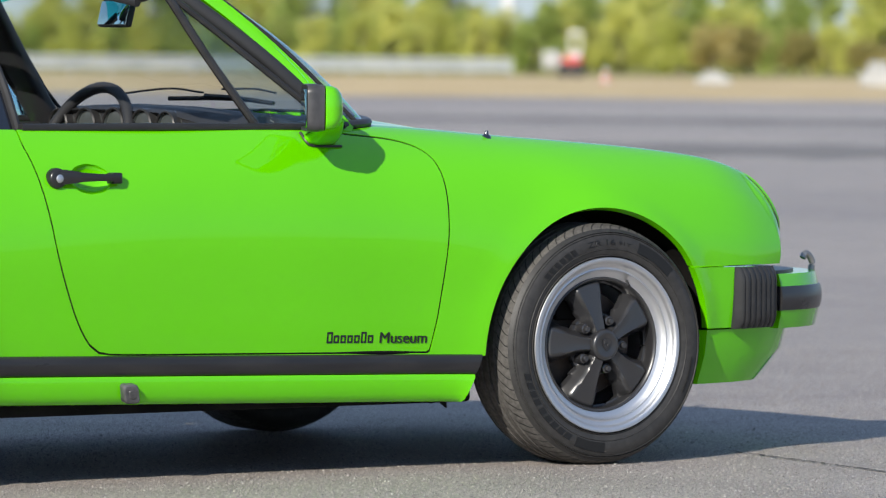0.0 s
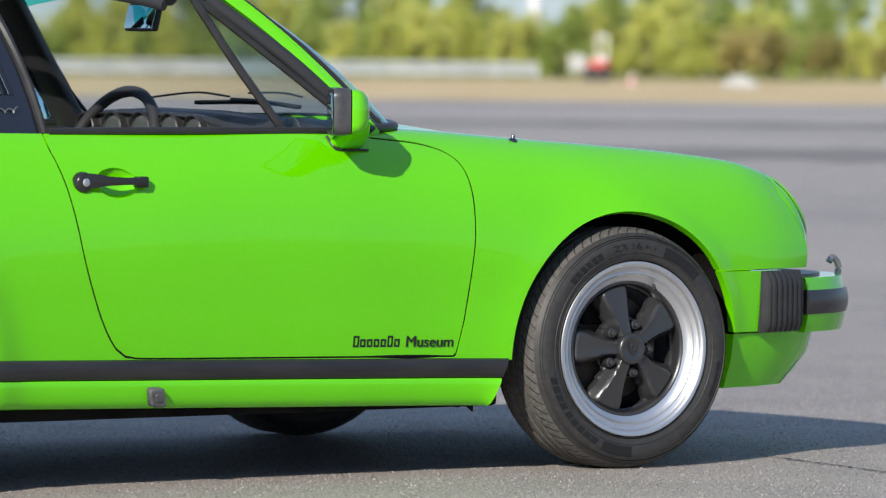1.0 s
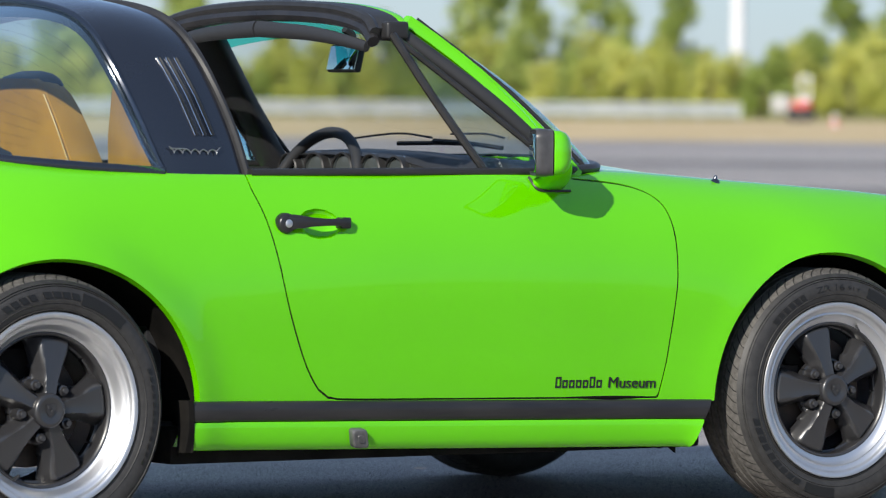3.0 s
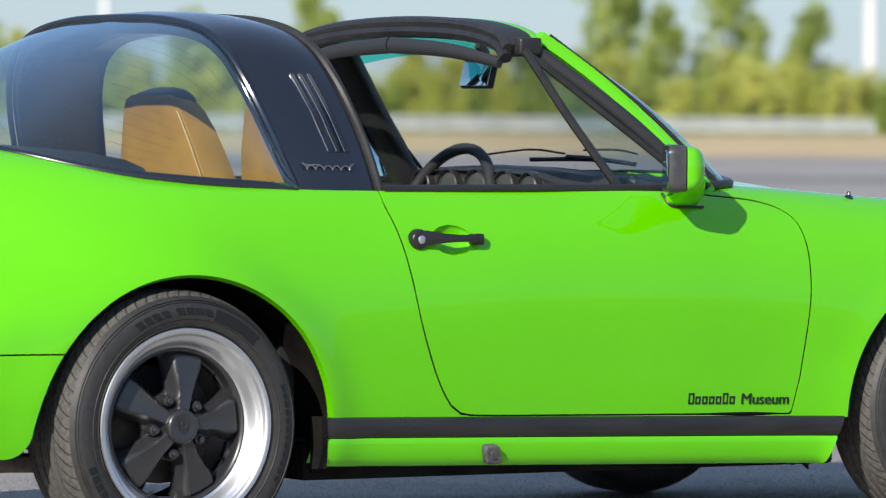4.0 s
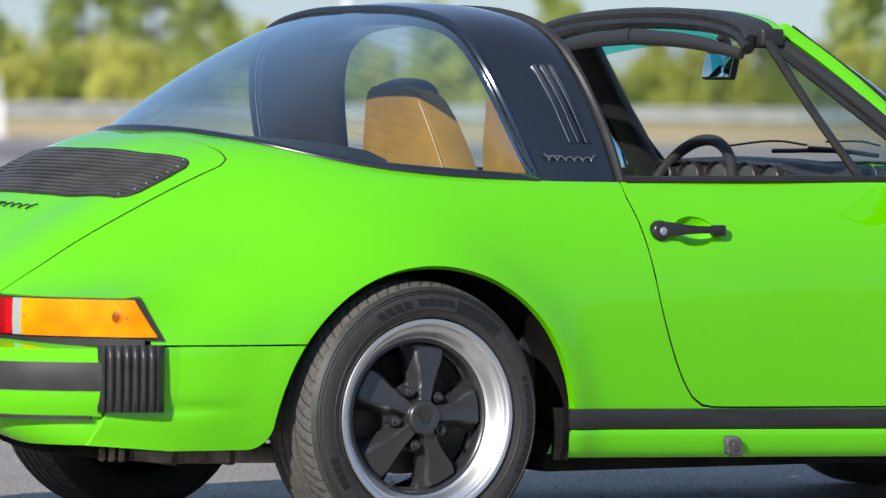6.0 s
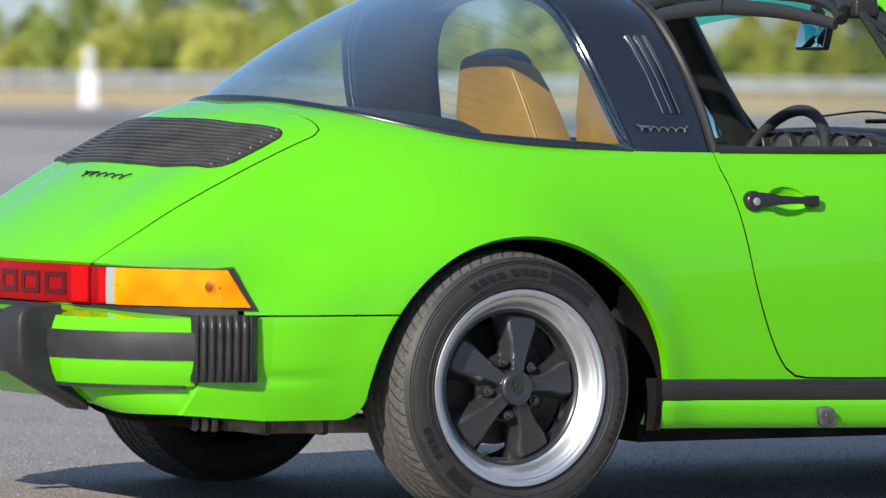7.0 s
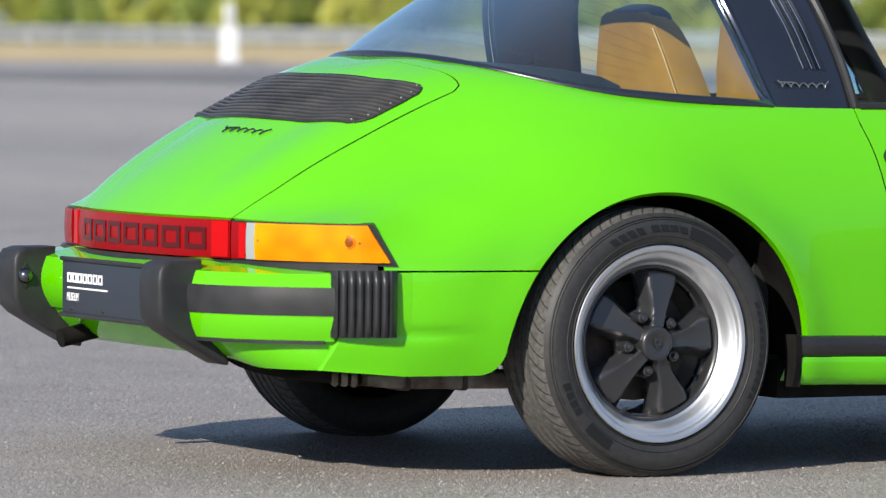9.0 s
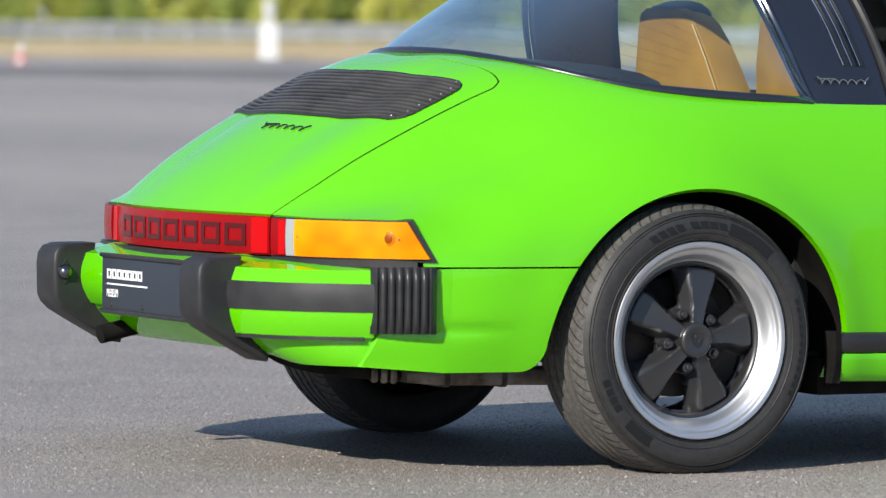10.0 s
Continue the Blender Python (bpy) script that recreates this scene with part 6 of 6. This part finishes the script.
# trees and shrubs behind the barrier
bark = material("tree_bark", (0.12, 0.09, 0.06), 0.9)
varied(bark, 6.0, (0.08, 0.06, 0.045), (0.20, 0.16, 0.12))
def leaf_material(name, dark, light):
    m = material(name, light, 0.65, spec=0.25)
    nt = m.node_tree
    b = nt.nodes["Principled BSDF"]
    g, oi = nt.nodes.new("ShaderNodeNewGeometry"), nt.nodes.new("ShaderNodeObjectInfo")
    mx = nt.nodes.new("ShaderNodeMath")
    mx.operation = "ADD"
    sc = nt.nodes.new("ShaderNodeMath")
    sc.operation = "MULTIPLY_ADD"
    sc.inputs[1].default_value, sc.inputs[2].default_value = .55, -.27
    nt.links.new(oi.outputs["Random"], sc.inputs[0])
    nt.links.new(g.outputs["Random Per Island"], mx.inputs[0])
    nt.links.new(sc.outputs[0], mx.inputs[1])
    r = ramp(m, mx.outputs[0], [(.05, dark), (.95, light)])
    nt.links.new(r.outputs[0], b.inputs["Base Color"])
    tl, mix = nt.nodes.new("ShaderNodeBsdfTranslucent"), nt.nodes.new("ShaderNodeMixShader")
    nt.links.new(r.outputs[0], tl.inputs["Color"])
    mix.inputs[0].default_value = .5
    nt.links.new(b.outputs[0], mix.inputs[1])
    nt.links.new(tl.outputs[0], mix.inputs[2])
    nt.links.new(mix.outputs[0], nt.nodes["Material Output"].inputs["Surface"])
    return m
green_leaf = leaf_material("green_leaves", (0.25, 0.33, 0.075), (0.58, 0.65, 0.21))
yellow_leaf = leaf_material("yellowing_leaves", (0.42, 0.46, 0.10), (0.76, 0.75, 0.24))
russet_leaf = leaf_material("russet_leaves", (0.32, 0.30, 0.10), (0.58, 0.48, 0.20))


def leaves(bm, rng, centre, radii, count, size):
    for _ in range(count):
        while True:
            v = Vector((rng.uniform(-1, 1), rng.uniform(-1, 1), rng.uniform(-1, 1)))
            if .35 < v.length < 1:
                break
        p = Vector(centre) + Vector((v.x * radii[0], v.y * radii[1], v.z * radii[2]))
        a, b = Vector((rng.gauss(0, 1), rng.gauss(0, 1), rng.gauss(0, .6))).normalized(), Vector((rng.gauss(0, 1), rng.gauss(0, 1), rng.gauss(0, 1)))
        b = (b - a * b.dot(a)).normalized()
        k = size * rng.uniform(.6, 1.4)
        bm.faces.new([bm.verts.new(p + a * k), bm.verts.new(p + b * k * .5), bm.verts.new(p - a * k), bm.verts.new(p - b * k * .5)])


def tree(name, seed, height, spread, leaf, label, shrub=False):
    rng = random.Random(seed)
    t = thing(name, label, "bush" if shrub else "tree")
    bm = bmesh.new()
    stems = 4 if shrub else 1
    tips = []
    for k in range(stems):
        lean = Vector((rng.uniform(-.3, .3), rng.uniform(-.3, .3), 1)) if shrub else Vector((rng.uniform(-.06, .06), rng.uniform(-.06, .06), 1))
        top = lean * height * .8
        r0 = height * (.012 if shrub else .02)
        sweep(bm, [top * f + Vector((rng.uniform(-.04, .04), rng.uniform(-.04, .04), 0)) * height * .3 * f for f in np.linspace(0, 1, 6)], disc(r0, 7), scale=[1 - .8 * f for f in np.linspace(0, 1, 6)], up=(1, 0, 0))
        for j in range(5 if not shrub else 2):
            f = rng.uniform(.3, .9)
            a = rng.uniform(0, 2 * math.pi)
            s0 = top * f
            e = s0 + Vector((math.cos(a), math.sin(a), rng.uniform(.3, .9))) * spread * (1.1 - f) * .8
            sweep(bm, [s0, s0.lerp(e, .5) + Vector((0, 0, .05 * height)), e], disc(r0 * .4, 5), scale=[1, .7, .3], up=(1, 0, 0))
            tips.append(e)
    part("trunk", bm, bark, t)
    bm = bmesh.new()
    n = 16 if not shrub else 12
    for k in range(n):
        f = k / (n - 1)
        if shrub:
            z = height * rng.uniform(.18, .85)
            wid = spread * (1.05 - z / height * .6)
        else:
            z = height * (.22 + .72 * f)
            wid = spread * (.35 + .9 * math.sin(math.pi * min(1, .22 + .80 * f)) ** .8) * .7
        a = rng.uniform(0, 2 * math.pi)
        c = (math.cos(a) * wid * .55, math.sin(a) * wid * .55, z)
        rad = rng.uniform(.45, .75) * spread * .55
        leaves(bm, rng, c, (rad, rad, rad * rng.uniform(.8, 1.25)), 105, .11 + .013 * height)
    part("crown", bm, leaf, t)
    return t


far_rng = random.Random(21)
kinds = [tree("tree", 1, 6.2, 1.7, green_leaf, "slender green roadside tree"), tree("tree", 2, 5.4, 1.9, green_leaf, "green deciduous tree with a rounded crown"), tree("tree", 3, 5.8, 1.5, yellow_leaf, "slim yellowing birch-like tree"), tree("tree", 4, 7.0, 2.1, green_leaf, "tall green deciduous tree")]
shrubs = [tree("shrub", 11, 2.7, 1.6, green_leaf, "dense green shrub behind the barrier", True), tree("shrub", 12, 2.5, 1.5, yellow_leaf, "yellow-green shrub in full leaf", True), tree("shrub", 13, 2.0, 1.5, russet_leaf, "low russet tinged shrub in dry grass", True), tree("shrub", 14, 3.1, 1.7, yellow_leaf, "tall yellowing shrub behind the barrier", True)]
used = set()
def plant(template, heading, distance, size, group):
    m = Matrix.Translation(spot(heading, distance, .05)) @ Matrix.Rotation(far_rng.uniform(0, 6.28), 4, "Z")
    if template.name not in used:
        used.add(template.name)
        template.matrix_basis = m
        o = template
    else:
        o = copy_thing(template, m)
    wide = 1.25 if "trees" in group else 1.0
    o.scale = (size * wide, size * wide, size * far_rng.uniform(.97, 1.2))
    tagged(o, group=group)
# headings of the single trees, with heights against the templates
for h, kind, size in ((22.3, 0, 1.0), (23.6, 1, .9), (25.2, 0, .85), (26.3, 3, .8), (27.35, 3, 1.05), (27.95, 3, 1.2), (28.55, 1, 1.1), (29.1, 2, .7), (30.05, 0, .62), (30.9, 1, 1.0), (31.35, 2, .75), (32.0, 0, 1.05),
                      (32.25, 3, .8), (33.0, 2, .7), (34.05, 1, .85), (35.05, 3, 1.1), (35.55, 0, .9), (36.25, 3, 1.05), (37.05, 0, .85), (38.35, 1, .8), (38.75, 0, 1.0), (39.3, 3, .95), (39.9, 0, 1.0), (40.6, 3, 1.0), (41.3, 2, 1.0), (42.1, 0, 1.0)):
    plant(kinds[kind], h + far_rng.uniform(-.05, .05), far_rng.uniform(275, 305), size * 1.0, "trees behind the barrier")
h = 21.0
while h < 43.5:
    k = far_rng.choice((0, 1, 1, 3, 3, 0)) if h < 39.2 else far_rng.choice((2, 1, 2, 0))
    plant(shrubs[k], h, far_rng.uniform(255, 275), far_rng.uniform(.75, 1.2), "shrubs behind the barrier")
    h += far_rng.uniform(.22, .34)
h = 21.1
while h < 43.5:
    low = .62 if abs(h - 37.62) < .30 else 1.0          # a gap before the mast
    plant(shrubs[far_rng.choice((0, 3, 1))], h, far_rng.uniform(276, 300), low * far_rng.uniform(1.0, 1.4), "shrubs behind the barrier")
    h += far_rng.uniform(.25, .38)

# two far white masts
white_paint = material("white_painted_steel", (0.80, 0.80, 0.80), 0.5)
varied(white_paint, .3, (0.60, 0.60, 0.60), (0.68, 0.68, 0.68))
for h, w, tall in ((37.62, 1.9, 80), (29.95, 1.5, 60)):
    mast = thing("turbine_mast", "tall white tapered mast far behind the trees", "mast")
    bm = bmesh.new()
    lathe(bm, [(w, 0), (w * .6, tall), (0, tall)], steps=24)
    bmesh.ops.transform(bm, matrix=Matrix.Rotation(radians(90), 4, "X"), verts=bm.verts)
    part("mast_tube", bm, white_paint, mast)
    bm = bmesh.new()
    box(bm, (-1.5, -3, tall), (1.5, 5, tall + 3), .5)
    part("mast_head", bm, white_paint, mast)
    mast.matrix_basis = Matrix.Translation(spot(h, 1500, 0))

# things on the far asphalt
red_paint = material("faded_red_paint", (0.55, 0.05, 0.03), 0.5)
varied(red_paint, 3.0, (0.48, 0.04, 0.03), (0.62, 0.07, 0.045))
concrete = material("weathered_pale_concrete", (0.42, 0.42, 0.41), 0.8)
varied(concrete, 2.0, (0.34, 0.34, 0.33), (0.46, 0.46, 0.45))
trailer = thing("utility_trailer", "small red and white utility trailer on the verge", "trailer")
bm = bmesh.new()
box(bm, (-.1, -.4, .30), (.72, .4, .80), .06)
part("body", bm, red_paint, trailer)
bm = bmesh.new()
box(bm, (-.85, -.35, .35), (-.12, .35, 1.05), .08)
part("tank", bm, concrete, trailer)
bm = bmesh.new()
box(bm, (.22, -.05, .80), (.30, .05, 1.85), .01)
box(bm, (.62, -.05, .80), (.70, .05, 1.85), .01)
box(bm, (.22, -.04, 1.74), (.70, .04, 1.85), .01)
box(bm, (.16, -.05, .80), (.70, .05, 1.02), .01)
part("signal_mast", bm, white_paint, trailer)
for x in (.05, .55):
    bm = bmesh.new()
    lathe(bm, [(0, -.08), (.14, -.08), (.26, -.07), (.30, -.03), (.30, .08), (0, .08)], steps=24)
    bmesh.ops.translate(bm, vec=(x, -.42, .30), verts=bm.verts)
    part("wheel", bm, tyre_rubber, trailer)
trailer.matrix_basis = Matrix.Translation(spot(38.18, 226, 0.05)) @ Matrix.Rotation(radians(-38), 4, "Z")


def cone(heading, distance, size):
    c = thing("traffic_cone", "small red and white traffic cone", "cone")
    for z0, z1, mat in ((0, .13, white_paint), (.13, .27, red_paint), (.27, .50, white_paint)):
        bm = bmesh.new()
        r = lambda z: .14 - .22 * z
        lathe(bm, [(r(z0), z0), (r(z1), z1), (0, z1)], steps=20)
        bmesh.ops.transform(bm, matrix=Matrix.Rotation(radians(90), 4, "X"), verts=bm.verts)
        part("cone_band", bm, mat, c)
    bm = bmesh.new()
    box(bm, (-.18, -.18, 0), (.18, .18, .03), .008)
    part("cone_foot", bm, red_paint, c)
    c.matrix_basis = Matrix.Translation(spot(heading, distance, 0.05 if distance > 140 else 0.003)) @ Matrix.Diagonal((size, size, size, 1))
cone(38.6, 190, 1.0)
cone(23.95, 115, .85)
for h, d, w, t in ((39.68, 186, 1.15, .42), (41.35, 182, 1.3, .80)):
    b = thing("concrete_block", "pale concrete block lying on the verge", "block")
    bm = bmesh.new()
    box(bm, (-w / 2, -.3, 0), (w / 2, .3, t * .6), .06)
    box(bm, (-w * .3, -.25, t * .55), (w * .25, .25, t), .06)
    part("block", bm, concrete, b)
    b.matrix_basis = Matrix.Translation(spot(h, d, .05)) @ Matrix.Rotation(radians(-40), 4, "Z")
marker = thing("marker_box", "white marker box standing on the asphalt", "box")
bm = bmesh.new()
box(bm, (-.22, -.22, 0), (.22, .22, .84), .04)
part("box_body", bm, white_paint, marker)
bm = bmesh.new()
box(bm, (-.24, -.24, .0), (.24, .24, .06), .01)
part("box_foot", bm, white_paint, marker)
marker.matrix_basis = Matrix.Translation(spot(26.43, 135, 0.01)) @ Matrix.Rotation(radians(-26), 4, "Z")
post = thing("signal_post", "grey signal post on the verge", "post")
bm = bmesh.new()
box(bm, (-.14, -.1, 0), (.14, .1, 1.45), .02)
part("post_body", bm, galv, post)
post.matrix_basis = Matrix.Translation(spot(26.43, 165, .05))
